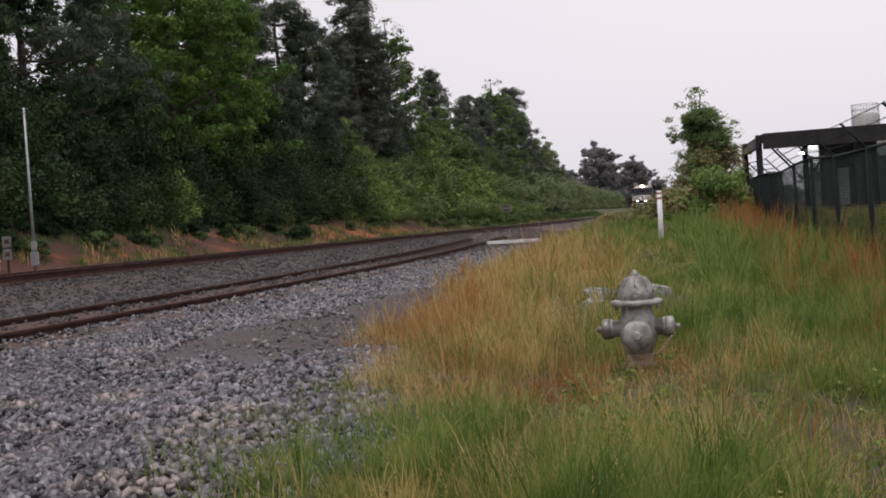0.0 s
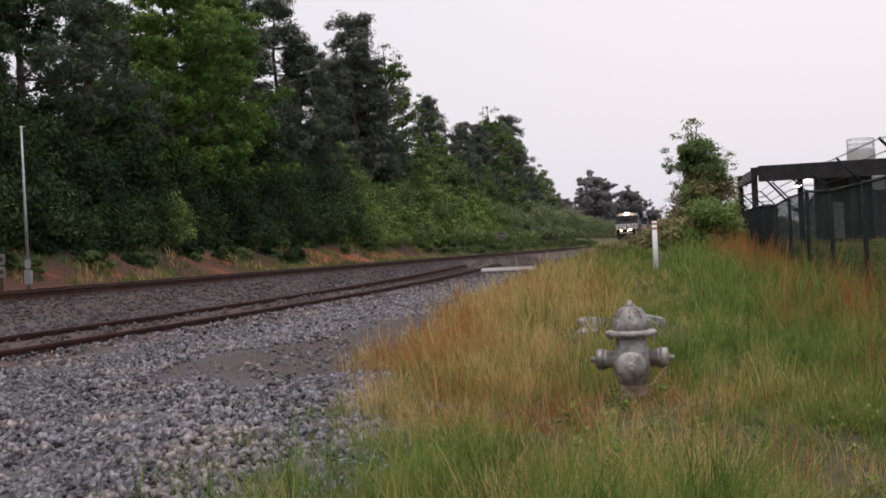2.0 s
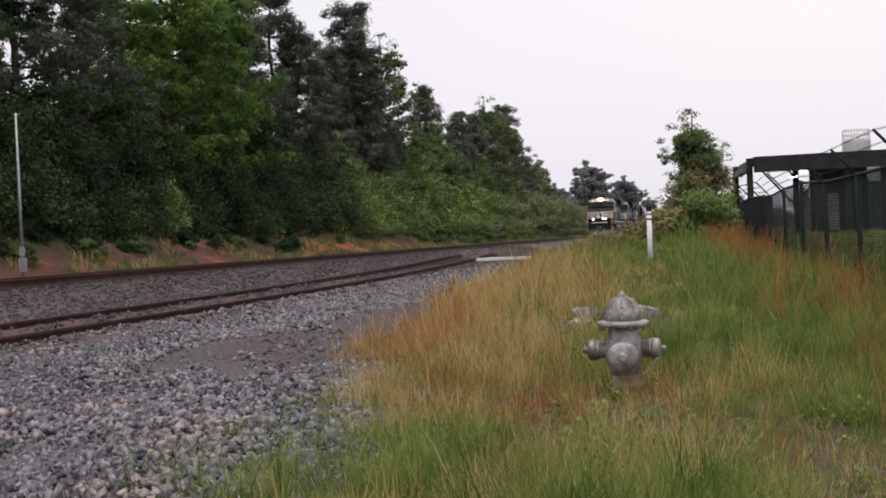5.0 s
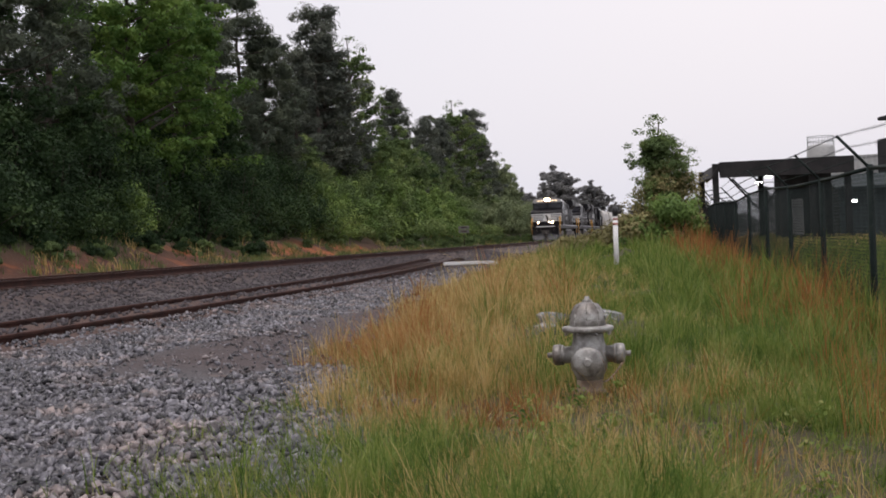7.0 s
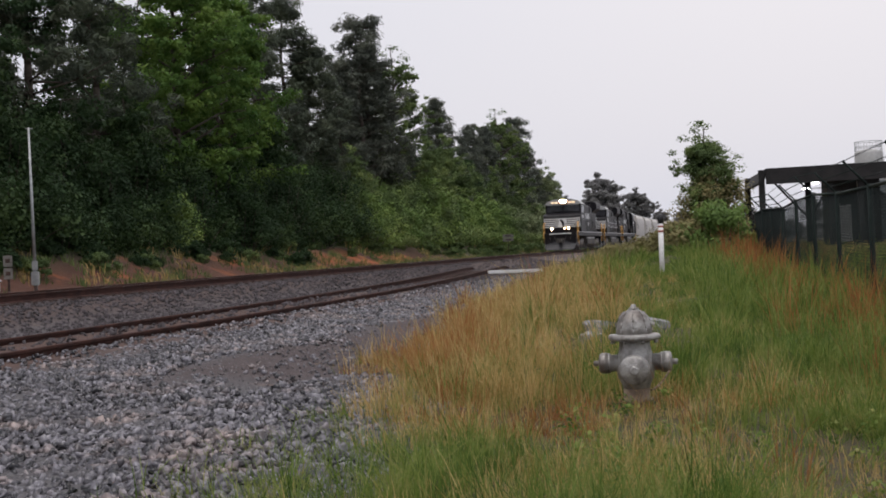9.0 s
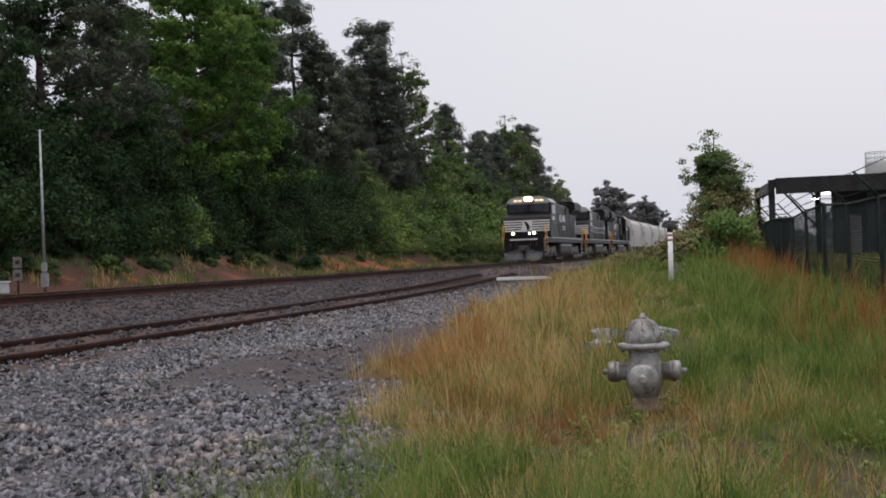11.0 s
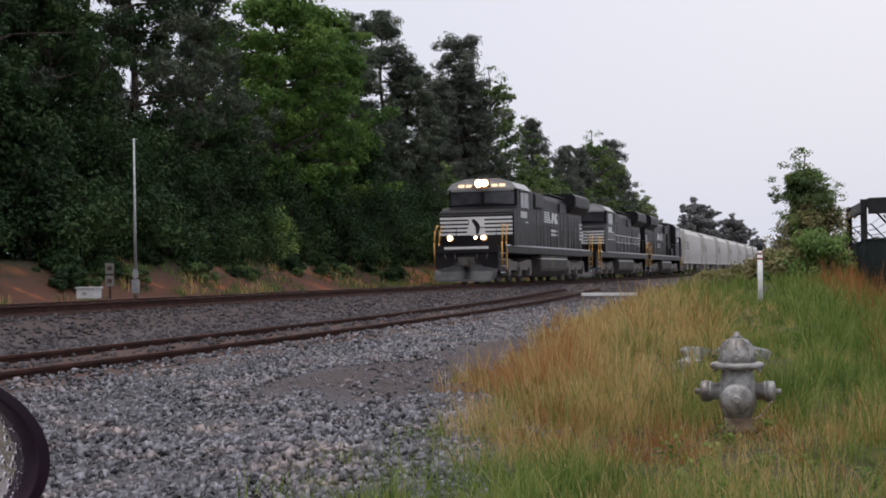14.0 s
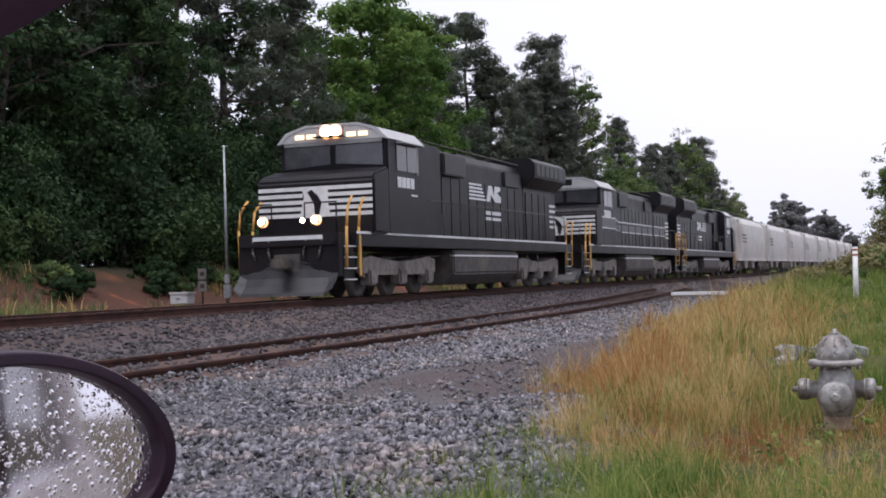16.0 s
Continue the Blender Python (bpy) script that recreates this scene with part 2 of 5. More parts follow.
def mesh_object(name, verts, faces, material, smooth_shade=False):
    me = bpy.data.meshes.new(name)
    me.from_pydata([tuple(v) for v in verts], [], faces)
    for m in (material if isinstance(material, (list, tuple)) else [material]):
        me.materials.append(m)
    if smooth_shade:
        me.polygons.foreach_set("use_smooth", [True] * len(me.polygons))
    me.update()
    return new(name, me)


def block_mesh(name, verts, counts, loops, material):
    """A mesh from flat arrays, for many small pieces."""
    me = bpy.data.meshes.new(name)
    me.vertices.add(len(verts))
    me.vertices.foreach_set("co", np.asarray(verts, np.float32).ravel())
    me.loops.add(len(loops))
    me.loops.foreach_set("vertex_index", np.asarray(loops, np.int32))
    counts = np.asarray(counts, np.int32)
    me.polygons.add(len(counts))
    me.polygons.foreach_set("loop_start", np.concatenate([[0], np.cumsum(counts)[:-1]]).astype(np.int32))
    me.update(calc_edges=True)
    me.validate()
    me.materials.append(material)
    return me


def part(name, bm, material, parent, label="", bevel=0.0):
    if bevel:
        bmesh.ops.bevel(bm, geom=[e for e in bm.edges], offset=bevel, segments=1, affect="EDGES", clamp_overlap=True)
    me = bpy.data.meshes.new(name)
    bm.to_mesh(me)
    bm.free()
    me.materials.append(material)
    ob = new(name, me)
    ob.parent = parent
    if label:
        tagged(ob, label)
    return ob


def thing(name, m, label, category, group="", kind=""):
    ob = new(name)
    ob.empty_display_size = 0.2
    ob.matrix_world = m
    return tagged(ob, label, category, group, kind)


def box(bm, x0, x1, y0, y1, z0, z1, bevel=0.0):
    vs = [bm.verts.new((x, y, z)) for z in (z0, z1) for x, y in ((x0, y0), (x1, y0), (x1, y1), (x0, y1))]
    fs = [bm.faces.new([vs[i] for i in f]) for f in ((3, 2, 1, 0), (4, 5, 6, 7), (0, 1, 5, 4), (1, 2, 6, 5), (2, 3, 7, 6), (3, 0, 4, 7))]
    if bevel:
        bmesh.ops.bevel(bm, geom=list({e for f in fs for e in f.edges}), offset=bevel, segments=2, affect="EDGES", clamp_overlap=True)
    return bm


def prism(bm, outline, a, b, axis="y"):
    """An outline of pairs pushed from a to b along an axis. y: pairs are (x, z); x: (y, z); z: (x, y)."""
    def at(p, d):
        return {"y": (p[0], d, p[1]), "x": (d, p[0], p[1]), "z": (p[0], p[1], d)}[axis]
    v0, v1 = [bm.verts.new(at(p, a)) for p in outline], [bm.verts.new(at(p, b)) for p in outline]
    n = len(outline)
    fs = [bm.faces.new(v0), bm.faces.new(v1[::-1])]
    for i in range(n):
        fs.append(bm.faces.new((v0[i], v1[i], v1[(i + 1) % n], v0[(i + 1) % n])))
    bmesh.ops.recalc_face_normals(bm, faces=fs)
    return bm


def tube(bm, p, q, r0, r1=None, n=8):
    p, q = Vector(p), Vector(q)
    r1 = r0 if r1 is None else r1
    turn = (q - p).to_track_quat("Z", "Y").to_matrix()
    rings = [[bm.verts.new(c + turn @ Vector((r * math.cos(k * math.tau / n), r * math.sin(k * math.tau / n), 0))) for k in range(n)] for c, r in ((p, r0), (q, r1))]
    for k in range(n):
        f = bm.faces.new((rings[0][k], rings[0][(k + 1) % n], rings[1][(k + 1) % n], rings[1][k]))
        f.smooth = True
    bm.faces.new(rings[0][::-1]), bm.faces.new(rings[1])
    return bm


def lathe(bm, profile, centre=(0, 0, 0), n=24, axis="z"):
    """Pairs (radius, height) turned round an axis."""
    c = Vector(centre)
    rings = []
    for r, h in profile:
        ring = []
        for k in range(n):
            a = k * math.tau / n
            x, y = r * math.cos(a), r * math.sin(a)
            ring.append(bm.verts.new(c + Vector({"z": (x, y, h), "x": (h, x, y), "y": (y, h, x)}[axis])))
        rings.append(ring)
    for a, b in zip(rings, rings[1:]):
        for k in range(n):
            f = bm.faces.new((a[k], a[(k + 1) % n], b[(k + 1) % n], b[k]))
            f.smooth = True
    bm.faces.new(rings[0][::-1]), bm.faces.new(rings[-1])
    return bm


# ---- ground ----
def make_ground():
    us = np.unique(np.concatenate([-np.geomspace(26, 2500, 22), np.arange(-26, -11, 1.5), np.arange(-11, 18, 0.35), np.arange(18, 40, 2), np.geomspace(40, 2500, 22)]))
    ss = np.unique(np.concatenate([-np.geomspace(45, 2500, 18), np.arange(-45, -25, 2), np.arange(-25, 40, 0.6), np.arange(40, 130, 3), np.geomspace(130, 4000, 24)]))
    U, S = np.meshgrid(us, ss)
    Z = ground_z(U, S) + 0.02 * np.sin(U * 3.1 + S * 2.3) * np.sin(S * 1.3 - U)
    n = len(us)
    verts = np.stack([U.ravel(), S.ravel(), Z.ravel()], 1)
    faces = [(j * n + i, j * n + i + 1, (j + 1) * n + i + 1, (j + 1) * n + i) for j in range(len(ss) - 1) for i in range(n - 1)]
    m = bpy.data.materials.new("ground_soils")
    m.use_nodes = True
    nn, l = m.node_tree.nodes, m.node_tree.links
    b = nn["Principled BSDF"]
    co = nn.new("ShaderNodeTexCoord")
    sep = nn.new("ShaderNodeSeparateXYZ")
    l.new(co.outputs["Object"], sep.inputs[0])
    def noise_tex(scale, detail=4):
        x = nn.new("ShaderNodeTexNoise")
        x.inputs["Scale"].default_value, x.inputs["Detail"].default_value = scale, detail
        l.new(co.outputs["Object"], x.inputs["Vector"])
        return x.outputs[0]
    def rng(src, a, c, lo=0.0, hi=1.0):
        x = nn.new("ShaderNodeMapRange")
        for i, v in zip((1, 2, 3, 4), (a, c, lo, hi)):
            x.inputs[i].default_value = v
        l.new(src, x.inputs[0])
        return x.outputs[0]
    def math_node(op, a, c):
        x = nn.new("ShaderNodeMath")
        x.operation = op
        for i, v in enumerate((a, c)):
            if isinstance(v, float):
                x.inputs[i].default_value = v
            else:
                l.new(v, x.inputs[i])
        return x.outputs[0]
    def mix(fac, a, c):
        x = nn.new("ShaderNodeMixRGB")
        l.new(fac, x.inputs[0])
        for k, v in ((1, a), (2, c)):
            if isinstance(v, tuple):
                x.inputs[k].default_value = (*v, 1)
            else:
                l.new(v, x.inputs[k])
        return x.outputs[0]
    big, mid, small = noise_tex(0.5), noise_tex(3.0), noise_tex(34.0, 6)
    u = math_node("ADD", sep.outputs[0], rng(big, 0, 1, -0.6, 0.6))
    clay = mix(mid, (0.20, 0.052, 0.018), (0.40, 0.125, 0.035))
    litter = mix(mid, (0.035, 0.035, 0.018), (0.07, 0.06, 0.03))
    bare = math_node("MULTIPLY", rng(sep.outputs[1], 31.0, 36.0), rng(sep.outputs[1], 60.0, 52.0))
    bare = math_node("ADD", math_node("MULTIPLY", bare, 0.16), big)
    earth = mix(rng(bare, 0.56, 0.68), mix(mid, (0.045, 0.017, 0.010), (0.12, 0.042, 0.019)), clay)
    far_side = mix(rng(u, -8.6, -6.6), litter, earth)
    far_side = mix(rng(sep.outputs[1], 58.0, 72.0), far_side, mix(mid, (0.06, 0.055, 0.03), (0.11, 0.10, 0.05)))
    gravel = mix(rng(small, 0.35, 0.65), (0.045, 0.041, 0.043), (0.13, 0.122, 0.125))
    gravel = mix(rng(mid, 0.62, 0.75), gravel, (0.20, 0.13, 0.095))
    dirt = mix(rng(small, 0.3, 0.7), mix(mid, (0.026, 0.018, 0.018), (0.060, 0.043, 0.042)), mix(mid, (0.060, 0.042, 0.040), (0.125, 0.096, 0.092)))
    soil = mix(mid, (0.035, 0.034, 0.014), (0.085, 0.058, 0.026))
    bed = mix(mid, (0.05, 0.030, 0.025), (0.09, 0.062, 0.054))
    base = mix(rng(u, -4.4, -3.6), far_side, mix(rng(u, 2.6, 4.0), bed, gravel))
    lane = math_node("MULTIPLY", rng(math_node("ABSOLUTE", math_node("SUBTRACT", u, 10.55), 0.0), 1.15, 0.6), rng(sep.outputs[1], -18.0, -16.5))
    lane = math_node("MULTIPLY", lane, rng(sep.outputs[1], -1.0, -8.0))
    base = mix(lane, base, dirt)
    verge = rng(math_node("ABSOLUTE", math_node("SUBTRACT", u, 6.9), 0.0), 1.55, 0.9)
    verge = math_node("MULTIPLY", verge, rng(sep.outputs[1], 14.0, 2.0))
    base = mix(verge, base, mix(mid, (0.048, 0.025, 0.019), (0.115, 0.066, 0.050)))
    soil_mask = math_node("ADD", u, rng(sep.outputs[1], -20.5, -16.5, 0.0, 1.5))
    soil_mask = math_node("ADD", soil_mask, rng(sep.outputs[1], -17.0, 10.0, 0.0, 2.3))
    base = mix(rng(soil_mask, 12.95, 13.4), base, soil)
    l.new(base, b.inputs["Base Color"])
    b.inputs["Roughness"].default_value = 0.9
    bp = nn.new("ShaderNodeBump")
    bp.inputs["Strength"].default_value, bp.inputs["Distance"].default_value = 0.6, 0.04
    l.new(small, bp.inputs["Height"])
    l.new(bp.outputs[0], b.inputs["Normal"])
    g = mesh_object("ground", verts, faces, m, True)
    g.matrix_world = LINE
    return tagged(g, "gravel and grassy ground with a red clay bank beside the railway", "ground", kind="structure")


make_ground()


# ---- tracks ----
def rail_mesh(name, path, parent, label, polished):
    """A flat-bottomed rail along a list of points (top of the railhead)."""
    prof = [(-0.07, -0.17), (0.07, -0.17), (0.07, -0.155), (0.012, -0.13), (0.012, -0.045), (0.036, -0.035), (0.036, -0.006), (0.03, 0), (-0.03, 0), (-0.036, -0.006), (-0.036, -0.035), (-0.012, -0.045), (-0.012, -0.13), (-0.07, -0.155)]
    verts, faces, n = [], [], len(prof)
    for i, p in enumerate(path):
        a, c = path[max(0, i - 1)], path[min(len(path) - 1, i + 1)]
        d = (Vector(c) - Vector(a)).normalized()
        side = Vector((d.y, -d.x, 0))
        verts += [tuple(Vector(p) + side * x + Vector((0, 0, z))) for x, z in prof]
    for i in range(len(path) - 1):
        faces += [(i * n + k, i * n + (k + 1) % n, (i + 1) * n + (k + 1) % n, (i + 1) * n + k) for k in range(n)]
    ob = mesh_object(name, verts, faces, [M_RAIL, M_RAILTOP if polished else M_RAIL])
    for k, f in enumerate(ob.data.polygons):
        if k % n == 7:
            f.material_index = 1
    ob.parent = parent
    return tagged(ob, label)


def make_track(name, centre, z_top, s0, s1, label, polished, ties_to):
    t = thing(name, LINE, label, "railway track", kind="structure")
    ss = [s0 + (s1 - s0) * k / 60 for k in range(61)] if polished else [s0 + (s1 - s0) * k / 40 for k in range(41)]
    for side in (-1, 1):
        rail_mesh("rail", [(centre(s) + side * 0.7535, s, z_top(s)) for s in ss], t, "worn steel rail with a shiny running surface" if polished else "rusty disused steel rail", polished)
    tie_bm = bmesh.new()
    box(tie_bm, -1.3, 1.3, -0.115, 0.115, -0.18, 0, 0.012)
    first = part("tie", tie_bm, M_TIE, t)
    rnd = random.Random(4)
    k, s = 0, max(s0, -34)
    while s < ties_to:
        ob = first if k == 0 else new("tie", first.data)
        ob.parent = t
        ob.matrix_basis = pose(centre(s) + rnd.uniform(-0.06, 0.06), s, z_top(s) - 0.165 + rnd.uniform(-0.012, 0.004), 0, 0, rnd.uniform(-1.5, 1.5))
        s += 0.53 if polished else 0.56
        k += 1
    return t


make_track("main_track", lambda s: 0.0, lambda s: RAIL, -70, 700, "main line railway track on dark rusty ballast", True, 90)
make_track("spur_track", spur_u, lambda s: -0.20 + 0.10 * float(smooth(-5, 35, s)) - 0.22 * float(smooth(26, 37, s)), -60, 37, "disused rusty siding half buried in gravel and dirt", False, 36)


# ---- loose stone ----
def stone_field(name, spots, sizes, material, label, seed):
    """Irregular small stones, each a squashed and twisted solid of eight corners."""
    rng = np.random.default_rng(seed)
    n = len(spots)
    base = np.array([(-1, -1, -1), (1, -1, -1), (1, 1, -1), (-1, 1, -1), (-1, -1, 1), (1, -1, 1), (1, 1, 1), (-1, 1, 1)], float) * 0.5
    v = base[None] * (1 + rng.uniform(-0.42, 0.42, (n, 8, 3)))
    v *= np.stack([rng.uniform(0.8, 1.35, n), rng.uniform(0.6, 1.0, n), rng.uniform(0.26, 0.5, n)], 1)[:, None]
    q = rng.normal(size=(n, 4))
    q[:, 0] += 1.3
    q /= np.linalg.norm(q, axis=1)[:, None]
    w, x, y, z = q.T
    R = np.stack([np.stack([1 - 2 * (y * y + z * z), 2 * (x * y - z * w), 2 * (x * z + y * w)], 1), np.stack([2 * (x * y + z * w), 1 - 2 * (x * x + z * z), 2 * (y * z - x * w)], 1), np.stack([2 * (x * z - y * w), 2 * (y * z + x * w), 1 - 2 * (x * x + y * y)], 1)], 1)
    v = np.einsum("nij,nkj->nki", R, v) * np.asarray(sizes)[:, None, None] + np.asarray(spots)[:, None]
    quads = np.array([(3, 2, 1, 0), (4, 5, 6, 7), (0, 1, 5, 4), (1, 2, 6, 5), (2, 3, 7, 6), (3, 0, 4, 7)])
    loops = (quads.ravel()[None] + 8 * np.arange(n)[:, None]).ravel()
    ob = new(name, block_mesh(name, v.reshape(-1, 3), np.full(6 * n, 4), loops, material))
    ob.matrix_world = LINE
    return tagged(ob, label, "stones", kind="stuff")


def make_stones():
    rng = np.random.default_rng(11)
    # the open gravel, thickest where it lies nearest
    u, s = rng.uniform(7.3, 13.2, 85000), -27 + 48 * rng.random(85000) ** 1.8
    edge = grass_edge(s) + 0.15 + 0.2 * np.sin(s * 1.9) + 0.15 * np.sin(s * 5.1)
    lane = (np.abs(u - 10.55) < 0.8 + 0.2 * np.sin(s * 1.1)) & (s > -17.6 + 0.5 * np.sin(u * 5)) & (s < -4)
    keep = (u < edge) & ((u > 8.0) | (rng.random(85000) < 0.4)) & (~lane | (rng.random(85000) < 0.4))
    u, s, lane = u[keep], s[keep], lane[keep]
    size = rng.uniform(0.018, 0.054, len(u)) * np.where(rng.random(len(u)) < 0.06, 1.4, 1) * np.where(lane & (rng.random(len(u)) < 0.88), 0.42, 1)
    z = ground_z(u, s) + size * 0.12
    stone_field("loose_gravel", np.stack([u, s, z], 1), size, M_STONE, "pale grey crushed stone scattered over open ground", 12)
    # the ballast shoulders and the strip between the two tracks
    u, s = rng.uniform(-3.4, 7.4, 42000), -22 + 75 * rng.random(42000) ** 1.5
    away = np.abs(u - np.array([spur_u(a) for a in s]))
    keep = (np.abs(u) > 0.0) & ~((away > 0.68) & (away < 0.82)) & ~((np.abs(u) > 0.66) & (np.abs(u) < 0.85)) & ((away > 1.2) | (rng.random(42000) < 0.35))
    u, s = u[keep], s[keep]
    size = rng.uniform(0.04, 0.085, len(u))
    stone_field("track_ballast", np.stack([u, s, ground_z(u, s) + size * 0.1], 1), size, M_STONE_FAR, "dull brown-grey ballast between and beside the tracks", 13)


make_stones()


# ---- small fixtures by the line ----
def make_hydrant(m):
    h = thing("fire_hydrant", m, "weathered silver-painted cast iron hydrant in tall grass", "fire hydrant")
    bm = bmesh.new()
    lathe(bm, [(0.078, -0.25), (0.078, 0.10), (0.10, 0.105), (0.10, 0.125), (0.08, 0.13), (0.08, 0.19)], n=28)
    part("standpipe", bm, M_HYDRUST, h, "rust-stained lower barrel")
    bm = bmesh.new()
    lathe(bm, [(0.079, 0.185), (0.088, 0.215), (0.108, 0.255), (0.116, 0.31), (0.113, 0.36), (0.100, 0.405), (0.092, 0.44), (0.093, 0.488)], n=32)
    part("barrel", bm, M_HYD, h)
    bm = bmesh.new()
    lathe(bm, [(0.10, 0.472), (0.148, 0.478), (0.156, 0.485), (0.156, 0.502), (0.148, 0.51), (0.11, 0.514)], n=32)
    part("flange", bm, M_HYD, h)
    for k in range(8):
        bm = bmesh.new()
        a = (k + 0.5) * math.tau / 8
        lathe(bm, [(0.012, 0.46), (0.012, 0.479)], (0.138 * math.cos(a), 0.138 * math.sin(a), 0), 6)
        part("flange_bolt", bm, M_HYD, h)
    bm = bmesh.new()
    lathe(bm, [(0.106, 0.508), (0.104, 0.55), (0.097, 0.587), (0.082, 0.62), (0.058, 0.645), (0.034, 0.656), (0.03, 0.66)], n=32)
    for k in range(8):
        a = k * math.tau / 8
        pts = [(0.106, 0.514), (0.104, 0.55), (0.097, 0.588), (0.082, 0.621), (0.058, 0.647)]
        for (r0, z0), (r1, z1) in zip(pts, pts[1:]):
            tube(bm, (r0 * math.cos(a), r0 * math.sin(a), z0), (r1 * math.cos(a), r1 * math.sin(a), z1), 0.005, 0.004, 5)
    part("bonnet", bm, M_HYD, h, "ribbed domed bonnet with flaking paint")
    bm = bmesh.new()
    lathe(bm, [(0.034, 0.655), (0.034, 0.668), (0.018, 0.67), (0.016, 0.69)], n=5)
    part("operating_nut", bm, M_HYD, h)
    for side in (-1, 1):
        bm = bmesh.new()
        lathe(bm, [(0.052, side * 0.09), (0.05, side * 0.145), (0.06, side * 0.15), (0.06, side * 0.165)], (0, 0, 0.34), 20, "x")
        bmesh.ops.recalc_face_normals(bm, faces=bm.faces)
        noz = part("hose_nozzle", bm, M_HYD, h)
        bm = bmesh.new()
        lathe(bm, [(0.064, side * 0.166), (0.062, side * 0.205), (0.05, side * 0.216), (0.022, side * 0.219), (0.017, side * 0.222), (0.016, side * 0.25)], (0, 0, 0.34), 16, "x")
        bmesh.ops.recalc_face_normals(bm, faces=bm.faces)
        part("nozzle_cap", bm, M_HYD, noz)
    bm = bmesh.new()
    lathe(bm, [(0.078, -0.06), (0.078, -0.15), (0.09, -0.155), (0.09, -0.185), (0.075, -0.20), (0.03, -0.205), (0.022, -0.208), (0.02, -0.235)], (0, 0, 0.31), 24, "y")
    bmesh.ops.recalc_face_normals(bm, faces=bm.faces)
    part("pumper_cap", bm, M_HYD, h, "large front cap with worn dark marks")
    bm = bmesh.new()
    for k in range(7):
        a0, a1 = (k / 7) * 1.5, ((k + 1) / 7) * 1.5
        tube(bm, (0.2 - 0.11 * a0 / 1.5, -0.06 - 0.1 * a0 / 1.5, 0.29 - 0.10 * math.sin(a0)), (0.2 - 0.11 * a1 / 1.5, -0.06 - 0.1 * a1 / 1.5, 0.29 - 0.10 * math.sin(a1)), 0.006, n=5)
    part("cap_chain", bm, M_HYDRUST, h)
    return h


HYDRANT_Z = -0.443
make_hydrant(pose(1.328, 7.72, HYDRANT_Z, 0, 0, -12))


def make_post(m):
    p = thing("marker_post", m, "slim white utility marker post with a black cap", "marker post")
    bm = bmesh.new()
    tube(bm, (0, 0, -0.4), (0, 0, 0.98), 0.052, n=14)
    part("pole", bm, M_POST, p)
    for z0, z1 in ((0.80, 0.84), (0.90, 0.935)):
        bm = bmesh.new()
        tube(bm, (0, 0, z0), (0, 0, z1), 0.0545, n=14)
        part("band", bm, M_POSTRED, p, "faded red band")
    bm = bmesh.new()
    lathe(bm, [(0.058, 0.98), (0.058, 1.10), (0.05, 1.14), (0.03, 1.165), (0.005, 1.17)], n=14)
    part("cap", bm, M_POSTBLACK, p, "black domed cap")


make_post(pose(5.03, 26.0, 0.0, 0, 0.6, 0))


def make_mast(m):
    p = thing("signal_mast", m, "thin galvanised pole with a small box at its foot", "pole")
    bm = bmesh.new()
    tube(bm, (0, 0, -0.3), (0, 0, 4.45), 0.055, 0.03, 10)
    part("pole", bm, M_GALV, p)
    bm = bmesh.new()
    box(bm, -0.1, 0.1, -0.08, 0.08, 0.02, 0.42, 0.02)
    part("junction_box", bm, M_GALV, p)
    bm = bmesh.new()
    box(bm, -0.07, 0.07, -0.06, 0.06, 0.46, 0.72, 0.015)
    part("terminal_box", bm, M_GALV, p)
    bm = bmesh.new()
    tube(bm, (-0.1, 0, 4.42), (0.12, 0, 4.42), 0.012, n=6)
    part("antenna_arm", bm, M_GALV, p)


make_mast(Matrix.Translation((-10.6, 36.25, 0.18)))


def make_marker_sign(m, w, hgt, label, face=M_BOXWHITE):
    p = thing("trackside_sign", m, label, "sign")
    bm = bmesh.new()
    box(bm, -0.03, 0.03, -0.03, 0.03, -0.3, hgt)
    part("stake", bm, M_TIE, p)
    for z in (hgt - 0.36, hgt - 0.02):
        bm = bmesh.new()
        box(bm, -w / 2, w / 2, -0.045, -0.032, z - 0.3, z, 0.004)
        plate = part("plate", bm, face, p, "dull weathered metal plate")
        bm = bmesh.new()
        box(bm, -w / 4, w / 4, -0.05, -0.047, z - 0.2, z - 0.09)
        part("lettering_bar", bm, M_TIE, plate)


make_marker_sign(Matrix.Translation((-10.95, 35.0, 0.08)) @ pose(0, 0, 0, 0, 0, 8), 0.24, 1.0, "small two-plate sign on a wooden stake", M_SIGNGREY)
make_marker_sign(Matrix.Translation((*on_line(-5.0, 85.5)[:2], 0.15)), 0.95, 1.75, "weathered grey board sign beyond the tracks", M_SIGNGREY)


def make_relay_box(m):
    p = thing("relay_box", m, "small pale metal equipment box by the track", "equipment box")
    bm = bmesh.new()
    box(bm, -0.26, 0.26, -0.2, 0.2, 0.0, 0.26, 0.012)
    part("body", bm, M_BOXWHITE, p)
    bm = bmesh.new()
    box(bm, -0.29, 0.29, -0.23, 0.23, 0.263, 0.31, 0.012)
    part("lid", bm, M_BOXWHITE, p)
    bm = bmesh.new()
    box(bm, -0.05, 0.05, -0.225, -0.204, 0.12, 0.17, 0.004)
    part("latch", bm, M_GALV, p)


make_relay_box(pose(-10.95, 33.2, 0.12, 0, 0, -14))
bm = bmesh.new()
box(bm, -1.0, 1.0, -0.11, 0.11, 0, 0.12, 0.015)
beam = part("concrete_beam", bm, M_CONCRETE, None)
beam.matrix_world = pose(3.65, 46.5, -0.28, 0, 0.6, 0)
tagged(beam, "long white concrete beam lying on the gravel", "beam")


